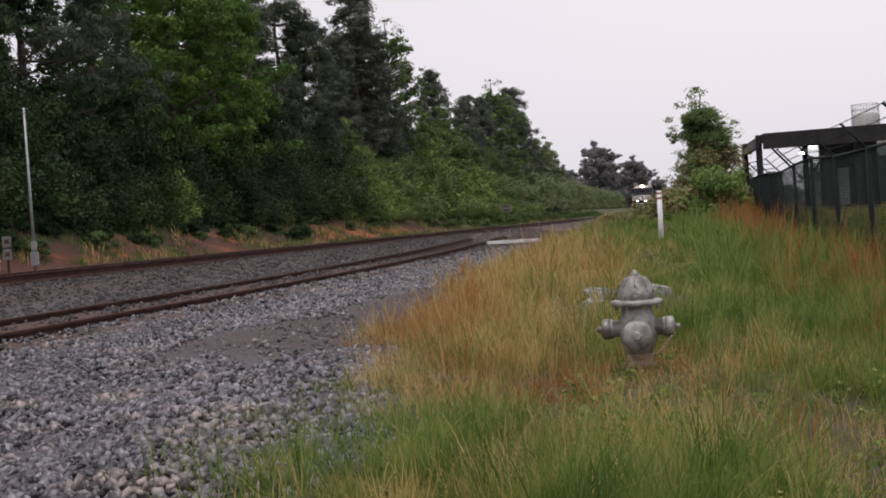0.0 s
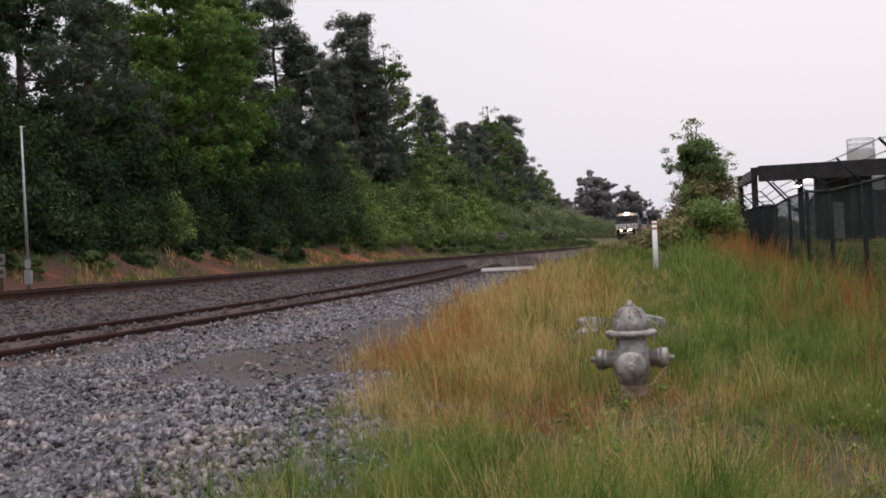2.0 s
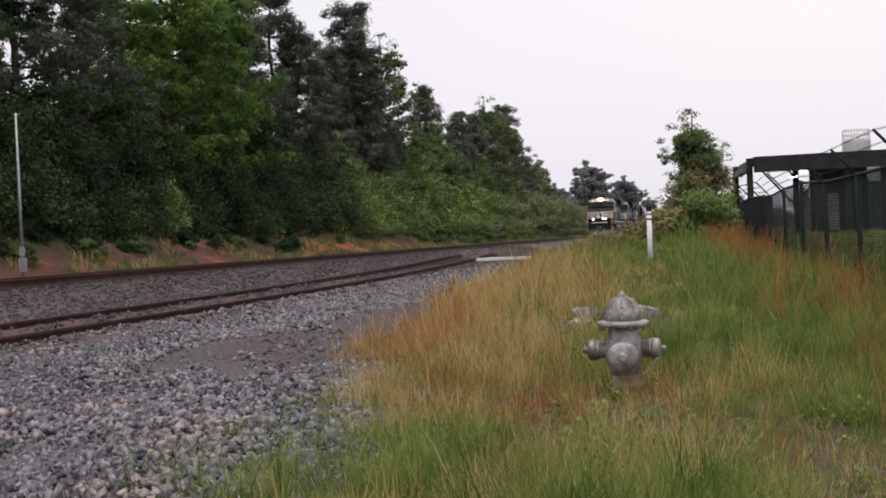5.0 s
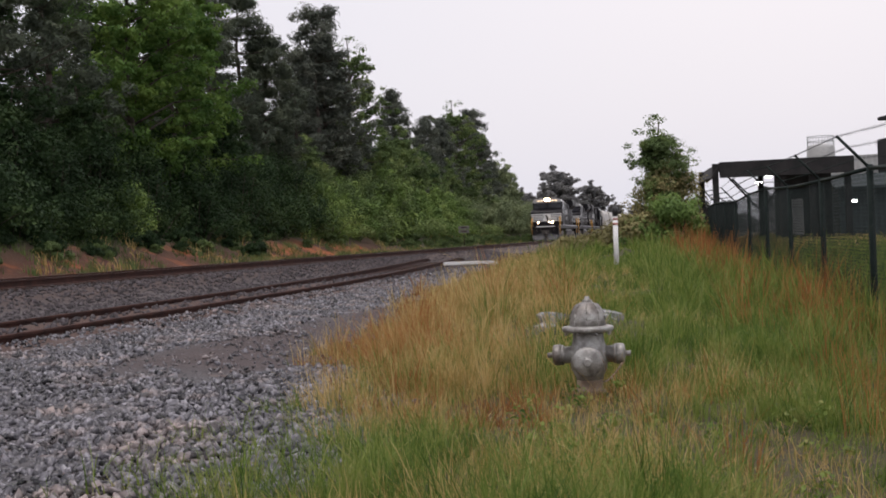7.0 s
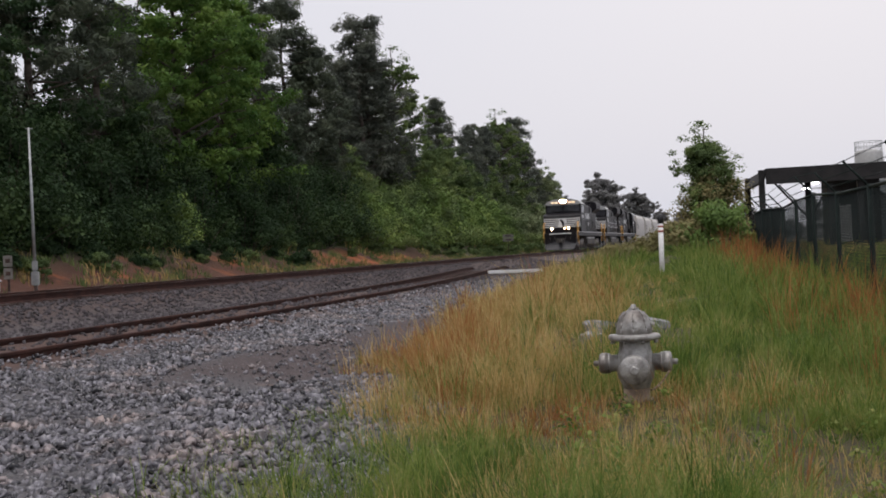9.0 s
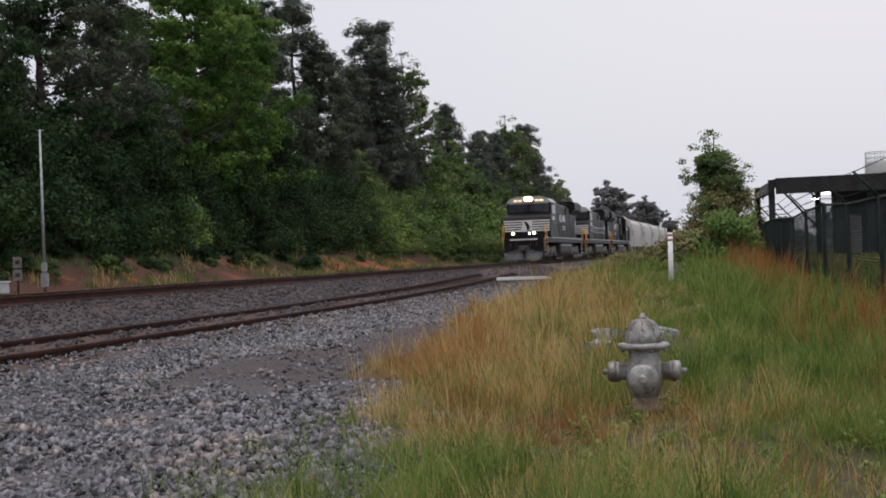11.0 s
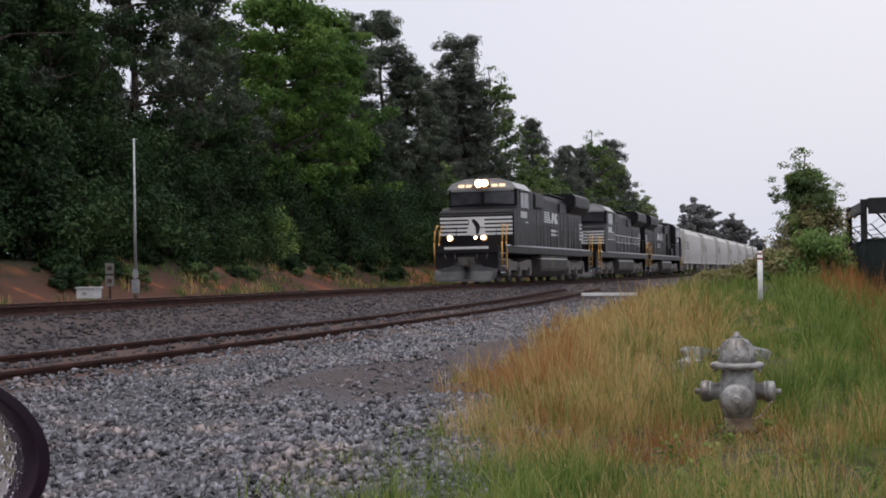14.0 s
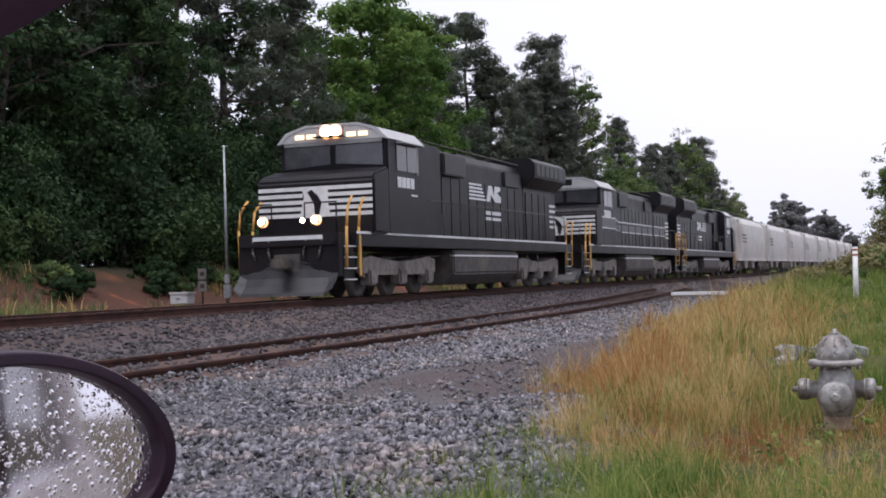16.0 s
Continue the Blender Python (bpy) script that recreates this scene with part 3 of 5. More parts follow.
def make_rock(m, seed, label, size):
    """A broken slab: a block cut by planes, so that its faces are flat and its edges sharp."""
    rnd = random.Random(seed)
    bm = bmesh.new()
    bmesh.ops.create_cube(bm, size=1.0)
    for k in range(11):
        a, tilt = rnd.uniform(0, math.tau), rnd.uniform(-0.7, 0.9)
        n = Vector((math.cos(a) * math.cos(tilt), math.sin(a) * math.cos(tilt), math.sin(tilt)))
        geom = bm.verts[:] + bm.edges[:] + bm.faces[:]
        cut = bmesh.ops.bisect_plane(bm, geom=geom, plane_co=n * rnd.uniform(0.36, 0.52), plane_no=n, clear_outer=True)
        edges = [g for g in cut["geom_cut"] if isinstance(g, bmesh.types.BMEdge)]
        if edges:
            bmesh.ops.edgeloop_fill(bm, edges=edges)
    bmesh.ops.recalc_face_normals(bm, faces=bm.faces)
    for v in bm.verts:
        v.co = Vector((v.co.x * size[0], v.co.y * size[1], v.co.z * size[2]))
    ob = part("rock", bm, M_ROCK, None)
    ob.matrix_world = m
    return tagged(ob, label, "rock", "dumped rocks")


make_rock(pose(1.76, 12.2, -0.17, 14, 6, 20), 3, "broken pale slab of rock behind the hydrant", (0.27, 0.28, 0.12))
make_rock(pose(2.04, 12.4, -0.19, 10, -18, 70), 8, "dark-streaked pale rock half hidden in grass", (0.28, 0.26, 0.18))
make_rock(pose(2.34, 12.5, -0.21, 20, 8, 30), 14, "dark grey rock half hidden in grass", (0.26, 0.26, 0.16))
make_rock(pose(1.95, 12.0, -0.2, 0, 13, 10), 21, "flat grey rock low in the grass", (0.36, 0.3, 0.12))
make_rock(pose(2.2, 12.15, -0.2, -12, 4, 110), 27, "small tilted slab leaning on larger rocks", (0.3, 0.22, 0.10))
make_rock(pose(1.6, 11.7, -0.25, 5, -6, 50), 33, "small broken rock at the foot of the pile", (0.22, 0.2, 0.12))


# ---- fence and the works behind it ----
FENCE_U = 16.7


def make_fence():
    f = thing("chain_link_fence", LINE, "dark green chain-link fence topped with barbed wire", "fence")
    posts = [-20 + 3.5 * k for k in range(11)]
    def base(s):
        return float(ground_z(FENCE_U - 0.045 * (s + 15), s))
    def at(s, z, du=0.0):
        return Vector((FENCE_U - 0.045 * (s + 15) + du, s, base(s) + z))
    top = 1.66
    for s in posts:
        bm = bmesh.new()
        tube(bm, at(s, -0.3), at(s, top + 0.04), 0.036, n=10)
        post = part("post", bm, M_FENCE, f)
        bm = bmesh.new()
        tube(bm, at(s, top), at(s, top + 0.36, -0.33), 0.018, n=6)
        part("barb_arm", bm, M_FENCE, post)
    for a, c in zip(posts, posts[1:]):
        bm = bmesh.new()
        tube(bm, at(a, top), at(c, top), 0.024, n=8)
        part("top_rail", bm, M_FENCE, f)
        for k in range(3):
            z, du = top + 0.12 * (k + 1) - 0.01, -0.11 * (k + 1)
            bm = bmesh.new()
            tube(bm, at(a, z, du), at(c, z, du), 0.0022, n=4)
            for j in range(28):
                p = at(a, z, du).lerp(at(c, z, du), (j + 0.5) / 28)
                tube(bm, p - Vector((0.02, 0, 0.02)), p + Vector((0.02, 0, 0.02)), 0.0018, n=3)
            part("barbed_wire", bm, M_FENCE, f)
        # woven mesh: two sets of slanting wires
        bm = bmesh.new()
        step, h = 0.085, top - 0.02
        n = int((c - a + h) / step)
        for sign in (-1, 1):
            for k in range(n):
                s0, s1 = (a - h + k * step, a + k * step) if sign > 0 else (a + k * step, a - h + k * step)
                z0, z1 = 0.02, h
                lo, hi = (s0, s1)
                def clip(sv, zv, so, zo):
                    if sv < a:
                        r = (a - sv) / (so - sv)
                        return a, zv + (zo - zv) * r
                    if sv > c:
                        r = (c - sv) / (so - sv)
                        return c, zv + (zo - zv) * r
                    return sv, zv
                p0, p1 = clip(lo, z0, hi, z1), clip(hi, z1, lo, z0)
                if abs(p0[0] - p1[0]) < 0.02:
                    continue
                tube(bm, at(p0[0], p0[1]), at(p1[0], p1[1]), 0.0027, n=3)
        part("mesh_panel", bm, M_FENCE, f)
    return f


make_fence()
# a dark board screen on the far bays
def make_screen():
    f = thing("board_screen", LINE, "dark weathered board screen along the end of the fence", "fence")
    rnd = random.Random(5)
    bm = bmesh.new()
    box(bm, -0.07, 0.07, -0.012, 0.012, 0, 1.75)
    first = part("board", bm, M_SHED, f)
    s, k = 5.5, 0
    while s < 20:
        ob = first if k == 0 else new("board", first.data)
        ob.parent = f
        u = FENCE_U - 0.045 * (s + 15) + 0.12
        ob.matrix_basis = pose(u, s, float(ground_z(u, s)) - 0.05 + rnd.uniform(-0.04, 0.02), 0, rnd.uniform(-1, 1), 90)
        s += 0.147
        k += 1


make_screen()


def make_shed():
    """An open-sided steel canopy."""
    m = pose(19.2, 70.0, 0, 0, 0, -10)
    t = thing("steel_shed", m, "dark open-sided industrial steel canopy with a flat roof", "industrial shed")
    bm = bmesh.new()
    prism(bm, [(-0.25, 3.5), (0.25, 4.32), (7.4, 4.36), (7.4, 4.22), (0.35, 4.2), (-0.1, 3.45)], 0, 10)
    part("roof", bm, M_SHED, t)
    bm = bmesh.new()
    box(bm, 0.2, 7.4, -0.1, 0.02, 3.45, 4.28)
    part("fascia", bm, M_SHED, t)
    for y in (0.3, 9.5):
        for x in (-0.0, 3.6, 5.2, 7.1):
            bm = bmesh.new()
            box(bm, x - 0.16, x + 0.16, y - 0.15, y + 0.15, -0.3, 4.25)
            part("column", bm, M_SHED, t)
    for x0, x1 in ((3.6, 1.6), (3.6, 5.2)):
        bm = bmesh.new()
        tube(bm, (x0, 9.5, 1.6), (x1, 9.5, 3.9), 0.07, n=6)
        part("brace", bm, M_SHED, t)
    bm = bmesh.new()
    box(bm, 4.2, 6.9, 4, 8, -0.3, 3.9, 0.05)
    part("machine_housing", bm, M_SHED, t)
    for x, z in ((2.75, 3.42), (3.3, 3.72)):
        bm = bmesh.new()
        tube(bm, (x, 3.6, z - 0.16), (x, 3.6, z + 0.02), 0.26, 0.10, 14)
        lamp = part("lamp", bm, M_SHED, t)
        bm = bmesh.new()
        lathe(bm, [(0.02, -0.16), (0.19, -0.13), (0.19, -0.02), (0.02, 0.0)], (x, 3.6, z - 0.1), 14)
        part("bulb", bm, glow("lamp_glow", (1.0, 0.98, 0.95), 14), lamp)
    bm = bmesh.new()
    box(bm, 4.28, 5.1, 2.97, 3.0, 0.1, 2.2)
    door = part("roller_door", bm, M_TANK, t, "pale slatted door panel")
    for k in range(9):
        bm = bmesh.new()
        box(bm, 4.3 + 0.09 * k, 4.36 + 0.09 * k, 2.9, 2.96, 0.1, 2.2)
        part("slat", bm, M_TANK, door)


make_shed()


def make_works():
    t = thing("works_building", pose(34.6, 76, 0, 0, 0, -10), "long grey-green corrugated metal factory building", "factory")
    bm = bmesh.new()
    outline = [(-6 + 0.15 * k, 0.04 * (k % 2)) for k in range(200)] + [(24, 12), (-6, 12)]
    prism(bm, outline, -0.5, 2.9, "z")
    part("wall", bm, M_CORRUGATED, t)
    bm = bmesh.new()
    prism(bm, [(-0.4, 2.9), (6, 3.9), (12.4, 2.9), (12.4, 2.76), (6, 3.7), (-0.4, 2.76)], -6.3, 24, "x")
    part("roof", bm, M_CORRUGATED, t)
    bm = bmesh.new()
    box(bm, -5.4, -4.9, -0.3, -0.05, 1.9, 2.15, 0.03)
    fl = part("flood_light", bm, M_SHED, t)
    bm = bmesh.new()
    box(bm, -5.3, -5.0, -0.33, -0.31, 1.94, 2.11)
    part("lamp_face", bm, glow("flood_glow", (1, 1, 0.95), 9), fl)
    back = thing("storage_hall", pose(32.5, 92, 0, 0, 0, -10), "pale ribbed metal hall behind the works", "industrial hall")
    bm = bmesh.new()
    prism(bm, [(-1.2 + 0.2 * k, 0.05 * (k % 2)) for k in range(34)] + [(5.4, 8), (-1.2, 8)], -0.5, 5.6, "z")
    part("wall", bm, M_TANK, back)
    tank = thing("storage_tank", pose(31.6, 88, 0), "tall pale cylindrical storage tank with a railed top", "tank")
    bm = bmesh.new()
    lathe(bm, [(0.95, -0.3), (0.95, 6.0), (0.9, 6.15), (0.2, 6.3)], n=36)
    part("shell", bm, M_TANK, tank)
    for k in range(14):
        a = k * math.tau / 14
        bm = bmesh.new()
        tube(bm, (0.9 * math.cos(a), 0.9 * math.sin(a), 6.0), (0.9 * math.cos(a), 0.9 * math.sin(a), 6.8), 0.02, n=5)
        part("rail_post", bm, M_GALV, tank)
    for z in (6.45, 6.8):
        bm = bmesh.new()
        for k in range(28):
            a, c = k * math.tau / 28, (k + 1) * math.tau / 28
            tube(bm, (0.9 * math.cos(a), 0.9 * math.sin(a), z), (0.9 * math.cos(c), 0.9 * math.sin(c), z), 0.02, n=4)
        part("guard_rail", bm, M_GALV, tank)
    tower = thing("elevator_tower", pose(36.0, 84, 0), "dark boxy conveyor tower above the works", "tower")
    bm = bmesh.new()
    box(bm, -1.2, 1.8, -1, 2, -0.3, 6.3, 0.05)
    part("shaft", bm, M_SHED, tower)
    bm = bmesh.new()
    box(bm, -1.0, 2.1, -1.3, 2.3, 7.6, 7.85, 0.05)
    part("head", bm, M_SHED, tower)
    for x in (-0.9, 1.5):
        bm = bmesh.new()
        box(bm, x - 0.15, x + 0.15, -0.7, -0.4, 6.3, 7.6)
        part("leg", bm, M_SHED, tower)


make_works()


# ---- plants ----
def leaf_cloud(name, centres, radii, per, size, material, seed, slim=0.55, flat=0.7, hang=0.0):
    """Clumps of single leaves: each leaf a folded four-cornered blade, turned at random."""
    rng = np.random.default_rng(seed)
    centres, radii = np.asarray(centres, float), np.asarray(radii, float)
    n = len(centres) * per
    c, r = np.repeat(centres, per, 0), np.repeat(radii, per)
    d = rng.normal(size=(n, 3))
    d /= np.linalg.norm(d, axis=1)[:, None]
    pos = c + d * (r * rng.random(n) ** 0.45)[:, None] * np.array([1, 1, flat])
    k = d * 0.9 + rng.normal(size=(n, 3)) * 0.28 + np.array([0, 0, 0.45])
    k /= np.linalg.norm(k, axis=1)[:, None]
    a = np.cross(k, rng.normal(size=(n, 3))) + np.array([0, 0, -hang])
    a /= np.linalg.norm(a, axis=1)[:, None]
    b = np.cross(k, a)
    b /= np.linalg.norm(b, axis=1)[:, None]
    L = (size * rng.uniform(0.6, 1.35, n))[:, None]
    v = np.stack([pos - a * L * 0.5, pos + b * L * slim * 0.5 + k * L * 0.08, pos + a * L * 0.5, pos - b * L * slim * 0.5 + k * L * 0.08], 1)
    return block_mesh(name, v.reshape(-1, 3), np.full(n, 4), np.arange(4 * n), material)


def limb(bm, pts, r0, r1, n=6):
    for i, (p, q) in enumerate(zip(pts, pts[1:])):
        k0, k1 = i / (len(pts) - 1), (i + 1) / (len(pts) - 1)
        tube(bm, p, q, r0 + (r1 - r0) * k0, r0 + (r1 - r0) * k1, n)


def make_tree(name, kind, height, width, seed, material, label, category="tree", leaf=0.2, dense=1.0):
    """kind broad: limbs from low on with rounded clumps; pine: bare trunk, layered tufts; sparse: thin open crown."""
    rnd = random.Random(seed)
    t = thing(name, pose(0, 0, 0), label, category)
    bm = bmesh.new()
    lean = Vector((rnd.uniform(-0.04, 0.04), rnd.uniform(-0.04, 0.04), 1))
    spine = [Vector((0, 0, -0.5))]
    for k in range(1, 9):
        h = height * 0.94 * k / 8
        spine.append(Vector((lean.x * h + 0.12 * math.sin(k * 1.3 + seed), lean.y * h + 0.12 * math.cos(k * 1.7 + seed), h)))
    r0 = height * 0.0125 + 0.05
    limb(bm, spine, r0, 0.03, 9)
    centres, radii = [], []
    def at(f):
        x = f * 8
        i = min(7, int(x))
        return spine[i].lerp(spine[i + 1], x - i)
    def bough(p, a, reach, rise, thick, sag):
        tip = p + Vector((math.cos(a) * reach, math.sin(a) * reach, rise * reach))
        limb(bm, [p, p.lerp(tip, 0.5) + Vector((0, 0, sag * reach)), tip], thick, 0.012, 5)
        return tip
    if kind == "pine":
        # whorls of flat tufted boughs with open air between them
        start = 0.30
        whorls = int(13 * dense)
        for k in range(whorls):
            f = start + (0.97 - start) * (k + rnd.uniform(-0.25, 0.25)) / (whorls - 1)
            g = max(0.0, (f - start) / (1 - start))
            turn = rnd.uniform(0, math.tau)
            for i in range(rnd.choice((3, 3, 4, 4))):
                reach = width * 0.5 * (1.0 - 0.78 * g ** 1.6) * rnd.uniform(0.45, 1.2)
                a = turn + i * math.tau / 3 + rnd.uniform(-0.5, 0.5)
                p = at(min(1, f))
                tip = bough(p, a, reach, rnd.uniform(0.0, 0.4), 0.05, -0.05)
                for j in range(5):
                    q = p.lerp(tip, 0.5 + 0.14 * j) + Vector((rnd.gauss(0, 0.25), rnd.gauss(0, 0.25), rnd.gauss(0.08, 0.22)))
                    centres.append(q)
                    radii.append(rnd.uniform(0.34, 0.66))
        for j in range(5):
            centres.append(at(0.99) + Vector((rnd.gauss(0, 0.25), rnd.gauss(0, 0.25), rnd.uniform(-0.6, 0.5))))
            radii.append(0.38)
    else:
        # limbs ending in flattened sprays of leaves, some sectors left open
        count = int((34 if kind == "broad" else 30) * dense)
        start = 0.12 if kind == "broad" else 0.3
        for k in range(count):
            f = start + (0.97 - start) * (k + 0.5) / count
            g = (f - start) / (1 - start)
            shape = math.sin(math.pi * min(1, 0.22 + 0.74 * g)) ** 0.75
            reach = width * 0.5 * shape * rnd.uniform(0.55, 1.18)
            a = k * 2.4 + rnd.uniform(-0.5, 0.5)
            p = at(f * 0.9)
            tip = bough(p, a, reach, rnd.uniform(0.1, 0.65), 0.07, 0.10)
            for j in range(4):
                q = p.lerp(tip, 0.45 + 0.17 * j)
                spray = rnd.uniform(0.55, 1.0) * (1.0 if kind == "broad" else 0.62) * (0.6 + height / 40)
                for i in range(3):
                    centres.append(q + Vector((rnd.gauss(0, 0.5 * spray), rnd.gauss(0, 0.5 * spray), rnd.gauss(0, 0.22 * spray) - 0.12 * i)))
                    radii.append(spray * rnd.uniform(0.4, 0.85))
    if kind != "pine":
        for j in range(9):
            centres.append(at(0.8 + 0.024 * j) + Vector((rnd.gauss(0, 0.45), rnd.gauss(0, 0.45), rnd.uniform(0.0, 0.6))))
            radii.append(rnd.uniform(0.4, 0.7) * (0.6 + height / 40))
    part("trunk", bm, M_BARK, t)
    if kind == "pine":
        me = leaf_cloud("crown", centres, radii, 60, 0.34, material, seed, 0.2, 0.7)
    else:
        me = leaf_cloud("crown", centres, radii, 50 if kind == "broad" else 26, leaf, material, seed, 0.6, 0.6, 0.2)
    crown = new("crown", me)
    crown.parent = t
    return t


def make_shrub(name, size, seed, material, label, leaf=0.15, count=44, category="shrub"):
    """Many-stemmed, leafy to the ground, with an uneven top."""
    rnd = random.Random(seed)
    w, d, h = size
    t = thing(name, pose(0, 0, 0), label, category)
    bm = bmesh.new()
    centres, radii = [], []
    for k in range(count):
        x, y = rnd.gauss(0, 0.27) * w, rnd.gauss(0, 0.27) * d
        fall = math.sqrt(max(0.05, 1 - (x / (0.75 * w)) ** 2 - (y / (0.75 * d)) ** 2)) if (x / (0.75 * w)) ** 2 + (y / (0.75 * d)) ** 2 < 1 else 0.25
        top = h * fall * rnd.uniform(0.35, 1.0)
        if k % 2 == 0:
            limb(bm, [Vector((x * 0.3, y * 0.3, -0.3)), Vector((x * 0.7, y * 0.7, top * 0.55)), Vector((x, y, top))], 0.03, 0.008, 5)
        centres.append((x, y, top))
        if k % 2:
            centres.append((x * 1.1, y * 1.1, rnd.uniform(0.05, 0.3) * h))
            radii.append(rnd.uniform(0.10, 0.17) * (w + h) * 0.6)
        radii.append(rnd.uniform(0.10, 0.2) * (w + h) * 0.62)
    part("branchwork", bm, M_BARK, t)
    me = leaf_cloud("foliage", centres, radii, 105, leaf, material, seed, 0.6, 0.85, 0.15)
    ob = new("foliage", me)
    ob.parent = t
    return t


def spread(proto, places, group=""):
    """The first place takes the thing itself, the others take copies: (u, s, size, turn)."""
    if group:
        tagged(proto, group=group)
    for k, (u, s, size, turn) in enumerate(places):
        m = Matrix.Translation(on_line(u, s, float(ground_z(u, s)))) @ pose(0, 0, 0, 0, 0, turn) @ Matrix.Scale(size, 4)
        if k == 0:
            first = m
        else:
            copy_thing(proto, m)
    proto.matrix_world = first


def plant_woods():
    g = "woods beyond the tracks"
    spread(make_tree("broadleaf_tree", "broad", 15.5, 8.5, 1, M_LEAF, "tall dark broadleaf tree at the wood's edge"), [(-12.5, -7, 1.05, 0), (-13.5, 0.5, 1.08, 70), (-13.0, 7.5, 1.1, 150), (-13.5, 17, 1.04, 200), (-18, 5, 1.1, 15), (-20, 14, 1.1, 310), (-20.5, 23.5, 1.12, 20), (-21, 46, 1.08, 175), (-20.5, 51, 1.08, 250), (-21, 60, 1.05, 330), (-24, 18, 1.15, 60), (-24, 47, 1.15, 210), (-17, 76, 0.72, 300), (-16, 98, 0.68, 240), (-16, 128, 0.8, 130)], g)
    spread(make_tree("broadleaf_tree", "broad", 15, 7.0, 2, M_LEAF, "dark leafy tree with hanging lower boughs", dense=1.15), [(-11, 3.5, 0.8, 30), (-11, 11.5, 0.78, 120), (-12, 55, 0.55, 200), (-12, 77, 0.66, 60), (-12, 98, 0.66, 330)], g)
    spread(make_tree("broadleaf_tree", "broad", 16, 7.6, 5, M_LEAFBRIGHT, "bright green broadleaf tree among darker ones", leaf=0.22, dense=1.45), [(-11.2, 30, 1.0, 10), (-11.6, 36.5, 1.03, 140)], g)
    spread(make_tree("pine_tree", "pine", 15.5, 6.2, 3, M_NEEDLE, "tall dark pine with a bare lower trunk"), [(-12, 18.5, 1.04, 0), (-12.4, 24.5, 1.0, 95), (-12, 48.8, 1.06, 40), (-12.6, 44, 1.0, 160),], g)
    spread(make_tree("pine_tree", "pine", 15.5, 6.2, 13, M_NEEDLEFAR, "tall pine with haze tinted into its grey-green needles", dense=1.1), [(-12, 64, 1.14, 200), (-12.6, 61, 0.9, 290), (-12, 137.5, 1.1, 50), (-12, 129, 0.96, 5)], g)
    spread(make_tree("pine_tree", "pine", 13.5, 5.4, 4, M_NEEDLE, "dark pine with layered tufted boughs", dense=1.35), [(-13, 9.5, 1.1, 10), (-11.5, 50.5, 0.98, 80)], g)
    spread(make_tree("pine_tree", "pine", 13.5, 5.4, 18, M_NEEDLEFAR, "haze-tinted pine with layered tufted boughs", dense=1.35), [(-11.6, 66.5, 1.16, 15), (-12, 89.3, 1.03, 140), (-12.5, 105, 0.95, 220), (-12, 113, 1.0, 310), (-12.5, 143, 1.02, 90)], g)
    spread(make_tree("thin_tree", "sparse", 16, 6.8, 6, M_SHRUB, "tall thinly leaved tree with an open crown", leaf=0.2, dense=2.1), [(-11.5, 71, 1.04, 0), (-11.5, 121, 1.04, 120)], g)
    spread(make_tree("young_tree", "broad", 10, 5.0, 7, M_SHRUB, "mid-height leafy tree at the wood's edge", leaf=0.18), [(-10.5, 79.5, 0.95, 0), (-10.5, 84.5, 1.0, 80), (-11, 95, 0.9, 190), (-11, 102, 0.85, 300), (-10.5, 57, 0.72, 10), (-10.5, 68, 0.7, 250), (-11, 110, 0.85, 90), (-11, 121, 0.85, 30), (-11, 130, 0.9, 210)], g)
    spread(make_tree("young_tree", "broad", 10, 5.0, 17, M_FARSHRUB, "haze-tinted young tree far along the wood's edge", leaf=0.22), [(-11, 147, 1.08, 20), (-10.5, 154, 1.04, 75), (-11, 162, 0.75, 200), (-10, 174, 0.55, 310), (-11, 190, 0.5, 45), (-10, 207, 0.45, 145)], g)
    spread(make_tree("young_tree", "broad", 10, 5.0, 27, M_LEAF, "dark young tree crowding the bank", leaf=0.18), [(-10.5, 41, 0.8, 100), (-10.2, 17.5, 0.62, 45), (-10.2, 8, 0.68, 145), (-10.4, -2, 0.7, 225), (-10.4, 23, 0.7, 300)], g)
    e = "undergrowth along the wood's edge"
    rnd = random.Random(9)
    def row(u, du, s0, step, n, lo, hi, ds=1.0):
        return [(u + rnd.uniform(-du, du), s0 + step * k + rnd.uniform(-ds, ds), rnd.uniform(lo, hi), rnd.uniform(0, 360)) for k in range(n)]
    # Near rows get the darker leaves, which stand in for the wood's shade.
    spread(make_shrub("shrub", (4.2, 3.2, 4.4), 11, M_LEAF, "dense dark green shrub on the clay bank"), row(-9.4, 0.5, -8, 5.2, 12, 0.75, 1.15) + row(-10.6, 0.6, -24, 4.0, 20, 0.9, 1.15, 0), e)
    spread(make_shrub("shrub", (4.2, 3.2, 4.4), 31, M_SHRUB, "dense olive-green shrub on the clay bank"), row(-9.2, 0.6, 50, 5.0, 12, 0.75, 1.15) + row(-10.6, 0.6, 56, 4.0, 14, 0.9, 1.15, 0), e)
    spread(make_shrub("shrub", (4.2, 3.2, 4.4), 41, M_FARSHRUB, "haze-tinted shrub along the far bank", 0.22), row(-9.2, 0.6, 110, 5.2, 9, 0.7, 1.1), e)
    spread(make_shrub("shrub", (3.4, 2.8, 3.2), 12, M_LEAF, "tangled dark undergrowth on the bank"), row(-9.2, 0.6, -10, 4.1, 14, 0.65, 1.1), e)
    spread(make_shrub("shrub", (3.4, 2.8, 3.2), 32, M_VINE, "vine-covered undergrowth on the bank"), row(-8.8, 0.6, 48, 4.1, 15, 0.6, 1.1), e)
